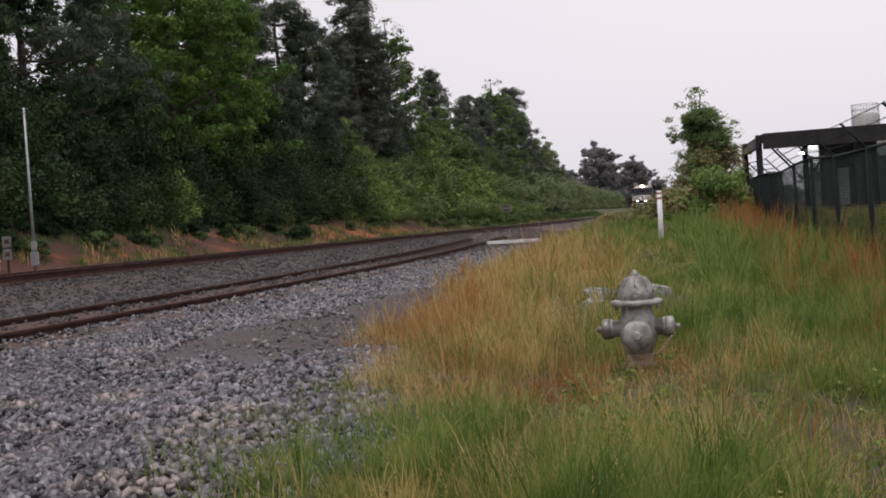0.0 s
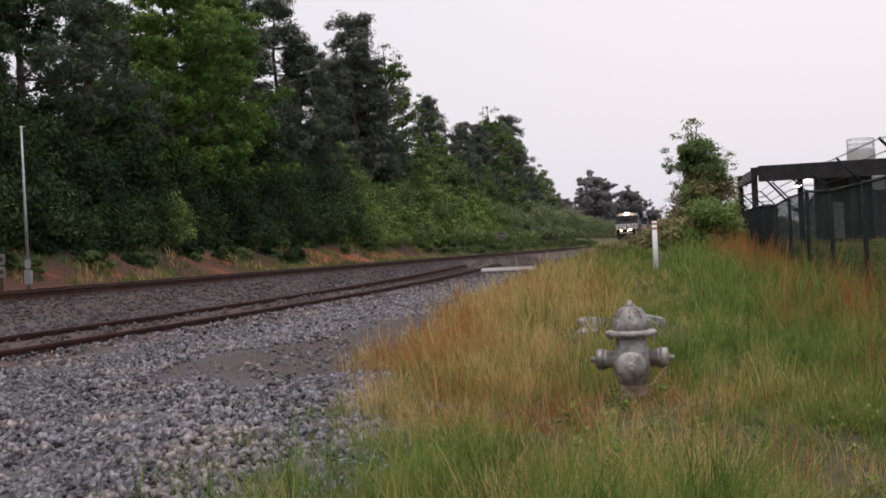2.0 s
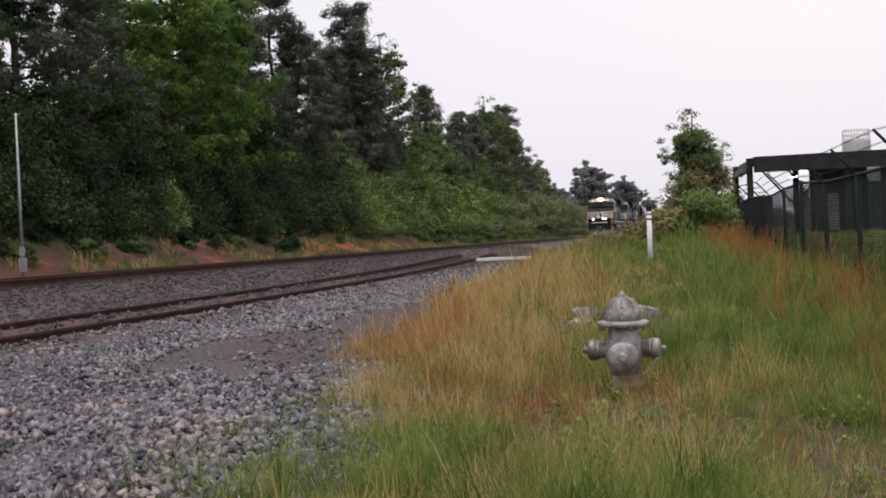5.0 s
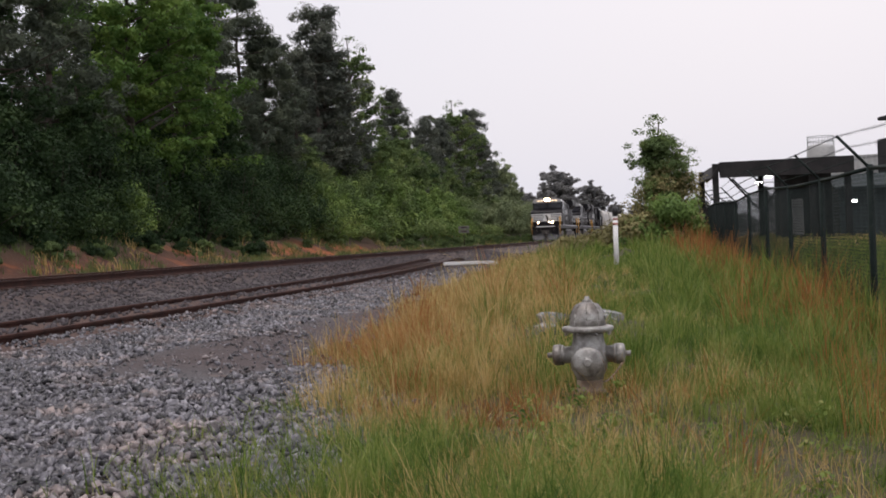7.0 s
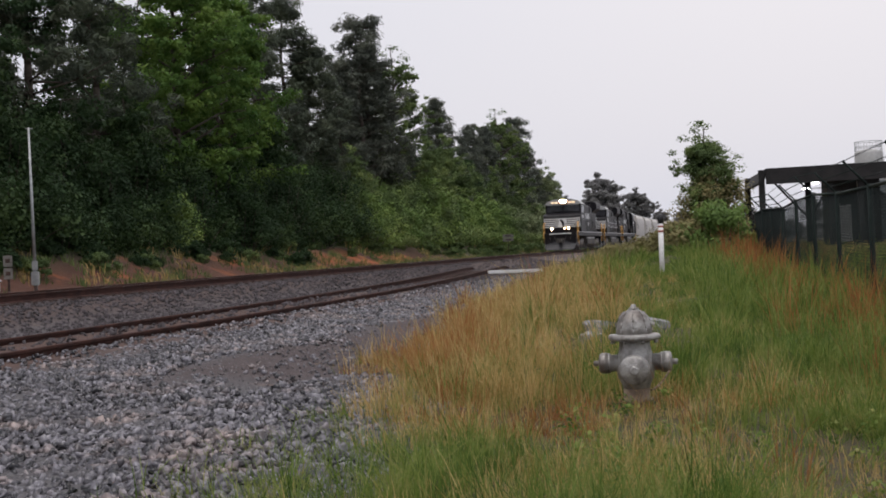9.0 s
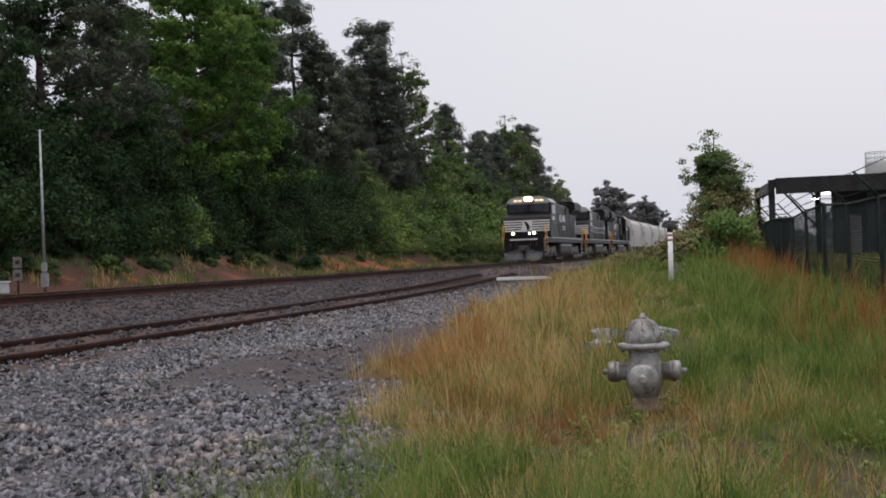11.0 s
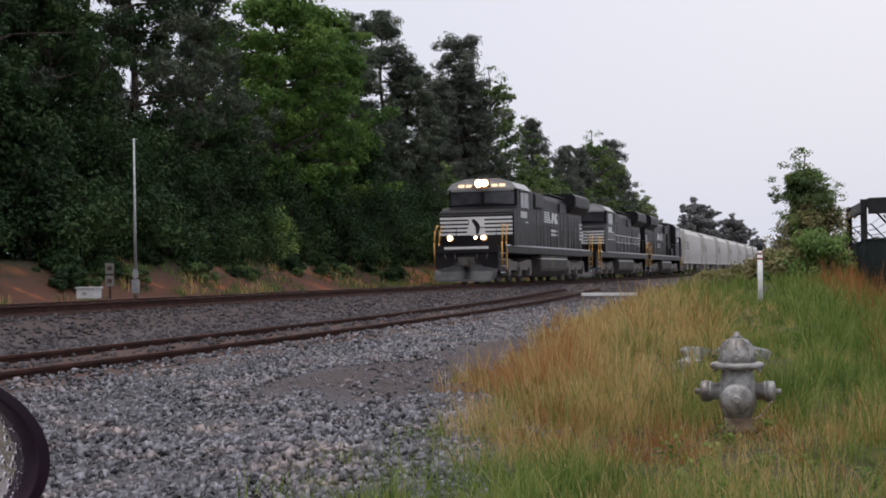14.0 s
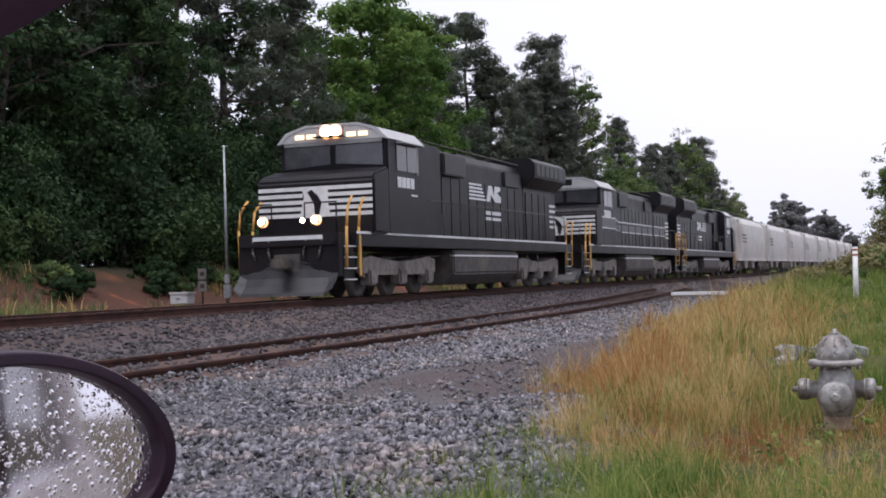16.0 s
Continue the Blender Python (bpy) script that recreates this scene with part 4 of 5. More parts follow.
    spread(make_shrub("shrub", (5, 4, 6.5), 13, M_LEAF, "tall dark thicket behind the bank", 0.2, 60), [(-12.2 + rnd.uniform(-1, 1) - 3.5 * (k % 2), -14 + 3.4 * k + rnd.uniform(-1, 1), rnd.uniform(0.9, 1.2), rnd.uniform(0, 360)) for k in range(20)], e)
    spread(make_shrub("shrub", (5, 4, 6.5), 33, M_SHRUB, "tall leafy thicket behind the bank", 0.2, 60), [(-12.2 + rnd.uniform(-1, 1) - 3.5 * (k % 2), 54 + 3.6 * k + rnd.uniform(-1, 1), rnd.uniform(0.85, 1.15), rnd.uniform(0, 360)) for k in range(18)], e)
    spread(make_shrub("shrub", (5, 4, 6.5), 43, M_FARSHRUB, "haze-tinted thicket far along the line", 0.25, 60), [(-12.2 - 3.5 * (k % 2), 119 + 3.6 * k, rnd.uniform(0.85, 1.15), 47 * k) for k in range(7)] + [(-9.5 - 2.5 * (k % 2), 142 + 5.5 * k, 0.75 - 0.012 * k, 61 * k) for k in range(22)], e)
    spread(make_shrub("low_shrub", (1.6, 1.3, 0.9), 15, M_SHRUB, "low leafy scrub on the clay bank", 0.12, 30), row(-7.6, 0.7, -12, 4.4, 26, 0.35, 0.7) + row(-6.3, 0.7, 62, 2.6, 44, 0.5, 0.95), e)
    spread(make_shrub("low_shrub", (1.6, 1.3, 0.9), 16, M_LEAF, "low dark weeds and brambles on the bank", 0.12, 30), row(-7.1, 0.9, -14, 1.7, 31, 0.4, 0.85), e)
    spread(make_shrub("shrub", (2.6, 2.2, 2.6), 14, M_VINE, "lighter green vine-covered bush"), [(-9.4, 25, 0.9, 0), (-9.2, 68, 1.5, 50), (-9.4, 75, 1.7, 120), (-9.2, 84, 1.6, 200), (-9.3, 58, 1.3, 270), (-9.4, 95, 1.5, 30), (-9.6, 63, 1.6, 140), (-9.6, 71.5, 1.9, 10), (-9.8, 79.5, 2.0, 95), (-9.7, 89, 1.9, 260), (-9.8, 101, 1.7, 180), (-9.6, 52, 1.1, 75)], e)


plant_woods()


def to_line(x, y):
    a = radians(HEADING)
    dx, dy = x + 7.6, y - 30
    return dx * math.cos(a) - dy * math.sin(a), dx * math.sin(a) + dy * math.cos(a)


def plant_right_side():
    t = make_tree("roadside_tree", "broad", 7.9, 3.3, 21, M_SHRUB, "small leafy tree standing alone by the line", leaf=0.15, dense=1.35)
    t.matrix_world = Matrix.Translation((17.5, 75, -0.3))
    b = make_shrub("vine_bush", (3.6, 3.0, 5.0), 22, M_OLIVE, "vine-hung bush round the foot of the lone tree", 0.16, 56)
    b.matrix_world = Matrix.Translation((17.6, 74.4, -0.3))
    c = make_shrub("vine_bush", (2.3, 2.0, 1.9), 23, M_VINE, "bright green vines climbing the end of the fence", 0.13, 40)
    c.matrix_world = Matrix.Translation((9.9, 41.0, float(ground_z(*to_line(9.9, 41.0)))))
    d = make_shrub("low_bush", (2.6, 2.2, 1.1), 24, M_OLIVE, "low olive bush in the rough grass", 0.12, 40)
    d.matrix_world = Matrix.Translation((8.6, 41.5, float(ground_z(*to_line(8.6, 41.5))) - 0.05))
    w = make_shrub("tall_weeds", (2.4, 1.8, 0.8), 27, M_OLIVE, "leafy olive weeds standing in the rough grass", 0.10, 36, "weeds")
    weed_spots = [(7.3, 44.0, 0.8), (9.2, 45.5, 1.1), (10.4, 47.0, 1.25), (6.3, 40.0, 0.65)]
    tagged(w, group="weeds in the rough grass")
    for k, (x, y, size) in enumerate(weed_spots):
        m = Matrix.Translation((x, y, float(ground_z(*to_line(x, y))))) @ pose(0, 0, 0, 0, 0, 50 * k) @ Matrix.Scale(size, 4)
        if k:
            copy_thing(w, m)
        else:
            weed_first = m
    w.matrix_world = weed_first
    hedge = make_shrub("distant_thicket", (5, 4, 4.0), 28, M_HAZE, "haze-tinted low thicket far up the line", 0.4, 50)
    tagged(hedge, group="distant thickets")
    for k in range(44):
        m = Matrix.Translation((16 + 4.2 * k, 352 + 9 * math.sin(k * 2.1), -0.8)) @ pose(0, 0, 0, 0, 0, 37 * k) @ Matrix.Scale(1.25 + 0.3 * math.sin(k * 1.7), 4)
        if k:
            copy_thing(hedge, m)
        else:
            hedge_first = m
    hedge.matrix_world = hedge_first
    h = make_shrub("low_bush", (4.0, 3.0, 2.2), 26, M_OLIVE, "scrubby bush before the lone tree", 0.14, 46)
    h.matrix_world = Matrix.Translation((15.6, 66, -0.4))
    far = "distant trees up the line"
    spread_far = make_tree("distant_tree", "broad", 15, 9.5, 31, M_HAZE, "haze-tinted rounded tree far up the line", leaf=0.36, dense=2.4)
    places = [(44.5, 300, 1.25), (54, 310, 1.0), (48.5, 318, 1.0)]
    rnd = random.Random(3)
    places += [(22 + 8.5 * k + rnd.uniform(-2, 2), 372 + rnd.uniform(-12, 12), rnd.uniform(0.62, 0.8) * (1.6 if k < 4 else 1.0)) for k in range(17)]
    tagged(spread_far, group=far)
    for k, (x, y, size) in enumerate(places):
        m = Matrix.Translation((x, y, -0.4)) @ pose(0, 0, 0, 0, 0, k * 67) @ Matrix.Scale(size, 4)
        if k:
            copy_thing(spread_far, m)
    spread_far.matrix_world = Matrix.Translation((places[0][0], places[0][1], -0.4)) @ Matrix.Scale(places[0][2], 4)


plant_right_side()


# ---- grass ----
def blades(name, roots, heights, leans, aims, widths, material, label):
    """Curved tapering blades: roots, heights, how far each leans and which way."""
    n = len(roots)
    steps = np.array([0.0, 0.4, 0.75, 1.0])
    h, le = np.asarray(heights)[:, None], np.asarray(leans)[:, None]
    out = np.stack([np.cos(aims), np.sin(aims)], 1)
    side = np.stack([-out[:, 1], out[:, 0]], 1)
    rng = np.random.default_rng(len(roots))
    twist = rng.uniform(0, math.pi, n)
    side = side * np.cos(twist)[:, None] + out * np.sin(twist)[:, None]
    verts = np.zeros((n, 7, 3))
    for k, s in enumerate(steps):
        xy = roots[:, :2] + out * (h * le * s * s)
        z = roots[:, 2] + (h[:, 0] * s * (1 - 0.35 * le[:, 0] ** 2 * s))
        w = np.asarray(widths) * (1 - 0.75 * s) * 0.5
        if k < 3:
            verts[:, 2 * k, :2], verts[:, 2 * k + 1, :2] = xy - side * w[:, None], xy + side * w[:, None]
            verts[:, 2 * k, 2] = verts[:, 2 * k + 1, 2] = z
        else:
            verts[:, 6, :2], verts[:, 6, 2] = xy, z
    one = np.array([0, 1, 3, 2, 2, 3, 5, 4, 4, 5, 6])
    loops = (one[None] + 7 * np.arange(n)[:, None]).ravel()
    ob = new(name, block_mesh(name, verts.reshape(-1, 3), np.tile([4, 4, 3], n), loops, material))
    return tagged(ob, label, "grass", kind="stuff")


def tufts(name, xy, per, reach, low, high, lean, width, material, label, seed, scale=None):
    rng = np.random.default_rng(seed)
    n = len(xy) * per
    c = np.repeat(xy, per, 0)
    size = np.repeat(rng.uniform(0.45, 1.4, len(xy)) * (1 if scale is None else scale), per)
    aim = rng.uniform(0, math.tau, n)
    off = reach * rng.random(n) ** 0.7
    p = c + np.stack([np.cos(aim), np.sin(aim)], 1) * off[:, None]
    u, s = to_line(p[:, 0], p[:, 1])
    roots = np.column_stack([p, ground_z(u, s) - 0.02])
    far = np.clip(p[:, 1] / 9, 0.8, 3.5)
    return blades(name, roots, rng.uniform(low, high, n) * size, rng.uniform(0.1, lean, n) * rng.choice([0.5, 1, 1.7], n), aim + rng.normal(0, 0.5, n), width * far * rng.uniform(0.7, 1.4, n), material, label)


def field_noise(x, y, seed):
    r = np.zeros(len(x))
    rng = np.random.default_rng(seed)
    for f in (0.35, 0.7, 1.3, 2.4):
        a, b = rng.uniform(0, math.tau, 2)
        t = rng.uniform(0, math.pi)
        r += np.sin(f * 2.2 * (x * math.cos(t) + y * math.sin(t)) + a) * np.cos(f * 1.9 * (y * math.cos(t) - x * math.sin(t)) + b) / (1 + f * 0.4)
    return r


def grow_grass():
    rng = np.random.default_rng(5)
    n = 21000
    y = 3.8 + 41 * rng.random(n) ** 1.9
    x = -1.9 + (0.44 * y + 2.6) * rng.random(n)
    u, s = to_line(x, y)
    edge = grass_edge(s) + 0.16 * np.sin(s * 1.7) + 0.12 * np.sin(s * 4.3 + 1) + 0.14 * rng.normal(size=n)
    clear = (x - 1.33) ** 2 + (y - 7.72) ** 2 > 0.15 ** 2
    spoil = (x > 1.3) & (x < 2.55) & (y > 10.2) & (y < 12.7) & (rng.random(n) < 0.85)
    # bare hollows between the clumps
    hollow = field_noise(2.4 * x, 2.4 * y, 17) > 0.7
    thin = (x > 1.25) & (y < 6.6) & (rng.random(n) < 0.72)
    keep = (u > edge) & (u < 24) & clear & ~spoil & ~thin & ~(hollow & (rng.random(n) < 0.8))
    x, y, u, s, edge = x[keep], y[keep], u[keep], s[keep], edge[keep]
    inside = u - edge
    n = len(x)
    patch, small = field_noise(x, y, 3), field_noise(2.6 * x, 2.6 * y, 6)
    xy = np.stack([x, y], 1)
    # green towards the fence and close before the car, straw along the gravel and round the hydrant
    green = 0.7 * (x - 1.75 - 0.08 * (y - 7.7)) * smooth(5.9, 7.0, y) + 0.14 + 0.1 * smooth(6.5, 5.6, y) + 0.2 * smooth(8.2, 9.2, y) * smooth(14, 12, y) + 0.30 * patch + 0.45 * small + rng.normal(0, 0.22, n)
    green = green - 0.4 * smooth(6.0, 6.5, y) * smooth(8.3, 7.4, y) * smooth(2.2, 1.5, x)
    green = green - 0.6 * smooth(12, 19, y) + 0.35 * smooth(0.5, 0.1, inside)
    russet = field_noise(1.7 * x, 1.7 * y, 8) + 0.45 * smooth(0.9, 0.2, inside)
    dry = green < 0.12
    rust = dry & (russet > 0.72) & (rng.random(n) < 0.55)
    straw = dry & ~rust & (rng.random(n) < 0.33 - 0.1 * smooth(8, 11, y))
    lush = (green > 0.05) & (rng.random(n) < 0.62)
    low = rng.random(n) < 0.5
    grown = np.clip(0.5 + 0.45 * inside, 0.4, 1.0) * np.clip(0.75 + 0.05 * (y - 6), 0.7, 1.05) * np.clip(1.05 + 0.4 * patch + 0.4 * small, 0.35, 1.6)
    grown = grown * np.where((np.abs(x - 0.193 * y) < 0.45) & (y > 14), 0.45, 1.0) * np.where((np.abs(x - 1.15) < 0.8) & (y > 5.6) & (y < 7.9), 0.62, 1.0) * np.where((np.abs(x - 0.172 * y) < 0.2) & (y > 6.6) & (y < 7.72), 0.55, 1.0)
    tufts("dry_grass", xy[straw], 26, 0.13, 0.14, 0.50, 0.75, 0.0055, M_TAN, "tall straw-coloured dry grass", 31, grown[straw])
    tufts("russet_grass", xy[rust], 26, 0.10, 0.14, 0.46, 0.7, 0.0055, M_RUST, "russet seeding grass", 32, grown[rust])
    tufts("green_grass", xy[lush], 19, 0.13, 0.10, 0.42, 1.1, 0.0065, M_GREEN, "lush green roadside grass", 33, grown[lush])
    deep = low & (inside > 0.05)
    tufts("short_grass", xy[deep], 13, 0.15, 0.05, 0.17, 1.1, 0.0065, M_GREEN, "short green grass at the foot of the taller stems", 34, np.clip(0.6 + 0.5 * grown[deep], 0.5, 1.1))
    bent = dry & (rng.random(n) < 0.16)
    tufts("bent_grass", xy[bent], 7, 0.2, 0.25, 0.5, 1.25, 0.005, M_TAN, "long bent pale stalks of dry grass", 42, np.clip(grown[bent], 0.5, 1.2))
    # broad-leaved weeds in the lush ground nearest the car
    near = np.flatnonzero((y < 7.4) & (x > 0.7) & (inside > 0.4))[::9][:70]
    spots = np.column_stack([x[near], y[near], ground_z(u[near], s[near]) + rng.uniform(0.03, 0.13, len(near))])
    weeds = new("leafy_weeds", leaf_cloud("leafy_weeds", spots, rng.uniform(0.05, 0.10, len(near)), 30, 0.03, M_GREEN, 51, 0.6, 0.8))
    tagged(weeds, "small broad-leaved green weeds among the grass", "weeds", kind="stuff")
    # tall russet stands before the fence
    k = 420
    fs = rng.uniform(-24, 12, k)
    fu = FENCE_U - 0.045 * (fs + 15) - rng.uniform(0.15, 1.5, k)
    stand = field_noise(fu, fs, 21) > 0.3
    spots = np.array([on_line(p, r)[:2] for p, r in zip(fu[stand], fs[stand])])
    tufts("russet_stand", spots, 16, 0.16, 0.35, 0.85, 0.35, 0.006, M_RUST, "tall russet seed grass along the fence", 40)
    # sprigs that push through the gravel's edge
    m = 70
    yy = rng.uniform(5.0, 9.5, m)
    px = -0.85 + 0.22 * (yy - 5.5) + rng.uniform(-0.35, 0.35, m)
    tufts("gravel_sprigs", np.stack([px, yy], 1), 9, 0.08, 0.06, 0.2, 1.0, 0.008, M_GREEN, "green sprigs pushing through the gravel", 35)
    # grass on the clay bank and along the far ditch
    k = 3300
    su, sv = rng.uniform(-8.5, -4.3, k), rng.uniform(-12, 130, k)
    thick = field_noise(su * 0.6, sv * 0.35, 14) > -0.1
    spots = np.array([on_line(p, q)[:2] for p, q in zip(su[thick], sv[thick])])
    half = rng.random(len(spots)) < 0.85
    tufts("bank_grass", spots[half], 10, 0.28, 0.12, 0.42, 0.7, 0.010, M_SHRUB, "olive weeds along the clay bank", 36)
    tufts("bank_dry_grass", spots[~half], 10, 0.28, 0.2, 0.5, 0.7, 0.009, M_TAN, "dry grass along the clay bank", 37)
    # rough cover further up the near side
    q = 3200
    fu, fs = rng.uniform(6.5, 24, q), rng.uniform(16, 85, q)
    ok = fu > 9.2 - 0.035 * fs
    spots = np.array([on_line(p, r)[:2] for p, r in zip(fu[ok], fs[ok])])
    sel = rng.random(len(spots))
    tufts("far_rough_grass", spots[sel < 0.6], 14, 0.35, 0.2, 0.5, 0.5, 0.008, M_TAN, "rough olive and straw grass up the line", 38)
    tufts("far_green_grass", spots[sel >= 0.6], 14, 0.35, 0.2, 0.5, 0.5, 0.009, M_GREEN, "rough green grass up the line", 39)


grow_grass()


# ---- the train ----
def smooth_faces(bm):
    for f in bm.faces:
        f.smooth = True
    return bm


def wheelset(parent, y, r):
    bm = bmesh.new()
    for x in (-0.7535, 0.7535):
        sgn = 1 if x > 0 else -1
        lathe(bm, [(r * 0.25, x + sgn * 0.07), (r * 0.8, x + sgn * 0.05), (r, x + sgn * 0.066), (r, x - sgn * 0.05), (r + 0.025, x - sgn * 0.055), (r + 0.025, x - sgn * 0.08), (r * 0.8, x - sgn * 0.07), (0.1, x - sgn * 0.06)], (0, 0, 0), 20, "x")
    lathe(bm, [(0.085, -1.0), (0.085, 1.0)], (0, 0, 0), 10, "x")
    bmesh.ops.recalc_face_normals(bm, faces=bm.faces)
    ob = part("wheelset", bm, M_DARKSTEEL, parent)
    ob.matrix_basis = pose(0, y, r)
    return ob


def handrail(bm, pts, r=0.018):
    for a, c in zip(pts, pts[1:]):
        tube(bm, a, c, r, n=6)
    return bm


def truck(parent, yc, offsets, name="truck_frame"):
    """A bogie's side frames, with boxes over each axle."""
    for x in (-1.12, 1.12):
        bm = bmesh.new()
        lo, hi = min(offsets) - 0.55, max(offsets) + 0.55
        prism(bm, [(yc + lo, 0.62), (yc + lo, 0.98), (yc + lo + 0.5, 1.05), (yc - 0.5, 0.92), (yc + 0.5, 0.92), (yc + hi - 0.5, 1.05), (yc + hi, 0.98), (yc + hi, 0.62), (yc + hi - 0.9, 0.56), (yc + lo + 0.9, 0.56)], x - 0.09, x + 0.09, "x")
        frame_part = part(name, bm, M_TRUCK, parent)
        for o in offsets:
            bm = bmesh.new()
            box(bm, x - 0.17, x + 0.17, yc + o - 0.24, yc + o + 0.24, 0.30, 0.72, 0.05)
            part("axle_box", bm, M_TRUCK, frame_part)
            for dy in (-0.42, 0.42):
                bm = bmesh.new()
                tube(bm, (x, yc + o + dy, 0.5), (x, yc + o + dy, 0.95), 0.09, n=8)
                part("spring", bm, M_TRUCK, frame_part)


def shell(parent, name, outline, y0, y1, material, label="", bevel=0.04, axis="y"):
    bm = bmesh.new()
    prism(bm, outline, y0, y1, axis)
    if bevel:
        bmesh.ops.bevel(bm, geom=list(bm.edges), offset=bevel, segments=2, affect="EDGES", clamp_overlap=True)
    return part(name, bm, material, parent, label)


def boxed(parent, name, x0, x1, y0, y1, z0, z1, material, label="", bevel=0.02):
    bm = bmesh.new()
    box(bm, x0, x1, y0, y1, z0, z1, bevel)
    return part(name, bm, material, parent, label)


def make_loco(name, label, nose_y=1.2, lit=True, emblem_side=True):
    """A six-axle road locomotive; the origin is on the railhead below its headlight, y points forward."""
    e = thing(name, pose(0, 0, 0), label, "locomotive", "locomotives of the train")
    axles = []
    boxed(e, "underframe", -1.5, 1.5, -18.3, 2.0, 1.28, 1.60, M_BLACK)
    boxed(e, "front_deck", -1.36, 1.36, 2.001, 2.499, 1.28, 1.60, M_BLACK)
    for x in (-1.512, 1.512):
        boxed(e, "sill_stripe", x - 0.01, x + 0.01, -17.3, 2.0, 1.585, 1.645, M_WHITE, "thin white line along the walkway edge", 0)
    for yc in (-1.5, -14.6):
        truck(e, yc, (-1.98, 0, 1.98))
        for o in (-1.98, 0, 1.98):
            axles.append((wheelset(e, yc + o, 0.53), 0.53))
    shell(e, "fuel_tank", [(-1.45, 1.25), (1.45, 1.25), (1.45, 0.55), (1.1, 0.22), (-1.1, 0.22), (-1.45, 0.55)], -11.2, -5.0, M_DARKSTEEL, "dusty grey fuel tank", 0.05)
    boxed(e, "tank_rail", -1.47, 1.47, -11.2, -5.0, 1.06, 1.11, M_WHITE, "white line along the top of the fuel tank", 0)
    # pilot, plow, steps
    boxed(e, "pilot", -1.36, 1.36, 2.5, 2.75, 0.55, 1.62, M_BLACK)
    # the plow: a hollow-faced blade with clipped lower corners and upright ribs
    bm = bmesh.new()
    curve = [(2.76, 0.96), (2.79, 0.74), (2.86, 0.53), (2.98, 0.34), (3.16, 0.18), (3.20, 0.10)]
    across = [-1.34, -1.12, -0.6, 0.0, 0.6, 1.12, 1.34]
    def blade(x, y, z, back):
        lift = 0.2 * max(0.0, (abs(x) - 1.12) / 0.22) * (0.96 - z)
        return bm.verts.new((x, y - 0.10 * (x / 1.34) ** 2 - back, z + lift))
    front = [[blade(x, y, z, 0.0) for x in across] for y, z in curve]
    rear = [[blade(x, y, z, 0.04) for x in across] for y, z in curve]
    for i in range(len(curve) - 1):
        for j in range(len(across) - 1):
            bm.faces.new((front[i][j], front[i][j + 1], front[i + 1][j + 1], front[i + 1][j]))
            bm.faces.new((rear[i][j], rear[i + 1][j], rear[i + 1][j + 1], rear[i][j + 1]))
    rim_f = front[0] + [r[-1] for r in front[1:]] + front[-1][-2::-1] + [r[0] for r in front[-2:0:-1]]
    rim_r = rear[0] + [r[-1] for r in rear[1:]] + rear[-1][-2::-1] + [r[0] for r in rear[-2:0:-1]]
    for i in range(len(rim_f)):
        bm.faces.new((rim_f[i - 1], rim_r[i - 1], rim_r[i], rim_f[i]))
    bmesh.ops.recalc_face_normals(bm, faces=bm.faces)
    plow = part("plow", bm, M_PLOW, e, "grey hollow-faced plow blade")
    boxed(plow, "plow_bracket", -0.9, 0.9, 2.6, 2.76, 0.5, 0.9, M_BLACK)
    for x in (-0.95, -0.5, 0.5, 0.95):
        bm = bmesh.new()
        handrail(bm, [(x, 2.77, 1.45), (x * 0.96, 2.84, 1.2), (x * 0.9, 2.82, 0.98)], 0.028)
        part("brake_hose", bm, M_DARKSTEEL, e)
    boxed(e, "coupler_pocket", -0.36, 0.36, 2.74, 2.80, 0.66, 1.12, M_DARKSTEEL)
    boxed(e, "anticlimber", -1.3, 1.3, 2.7, 2.86, 1.30, 1.42, M_BLACK)
    bm = bmesh.new()
    box(bm, -0.16, 0.16, 2.75, 3.4, 0.74, 1.0, 0.04)
    part("coupler", bm, M_DARKSTEEL, e)
    boxed(e, "pilot_stripe", -0.95, 0.95, 2.751, 2.765, 1.46, 1.56, M_WHITE, "white edge line on the front platform", 0)
    for side in (-1, 1):
        for y0 in (1.85, -18.2):
            steps = boxed(e, "step_well", min(side * 1.0, side * 1.36), max(side * 1.0, side * 1.36), y0, y0 + 0.62, 0.42, 1.3, M_BLACK)
            for k in range(4):
                bm = bmesh.new()
                box(bm, min(side * 1.365, side * 1.45), max(side * 1.365, side * 1.45), y0 + 0.03, y0 + 0.6, 0.45 + 0.27 * k, 0.48 + 0.27 * k)
                part("step", bm, M_WHITE, steps, "white-edged step")
        for y0 in (2.5, 1.8, -17.42, -18.25):
            bm = bmesh.new()
            handrail(bm, [(side * 1.46, y0, 0.75), (side * 1.48, y0, 1.75), (side * 1.47, y0 - 0.12, 2.25), (side * 1.44, y0 - 0.42, 2.5)], 0.035)
            part("grab_rail", bm, M_YELLOW, e, "yellow grab rail")
        boxed(e, "step_panel", side * 1.495 - 0.012, side * 1.495 + 0.012, 1.72, 1.84, 0.55, 1.55, M_YELLOW, "", 0)
        bm = bmesh.new()
        handrail(bm, [(side * 1.46, -2.75, 2.62), (side * 1.46, -17.3, 2.62)], 0.02)
        for k in range(11):
            handrail(bm, [(side * 1.46, -2.75 - 1.455 * k, 1.6), (side * 1.46, -2.75 - 1.455 * k, 2.62)], 0.018)
        part("walkway_rail", bm, M_DARKSTEEL, e)
    bm = bmesh.new()
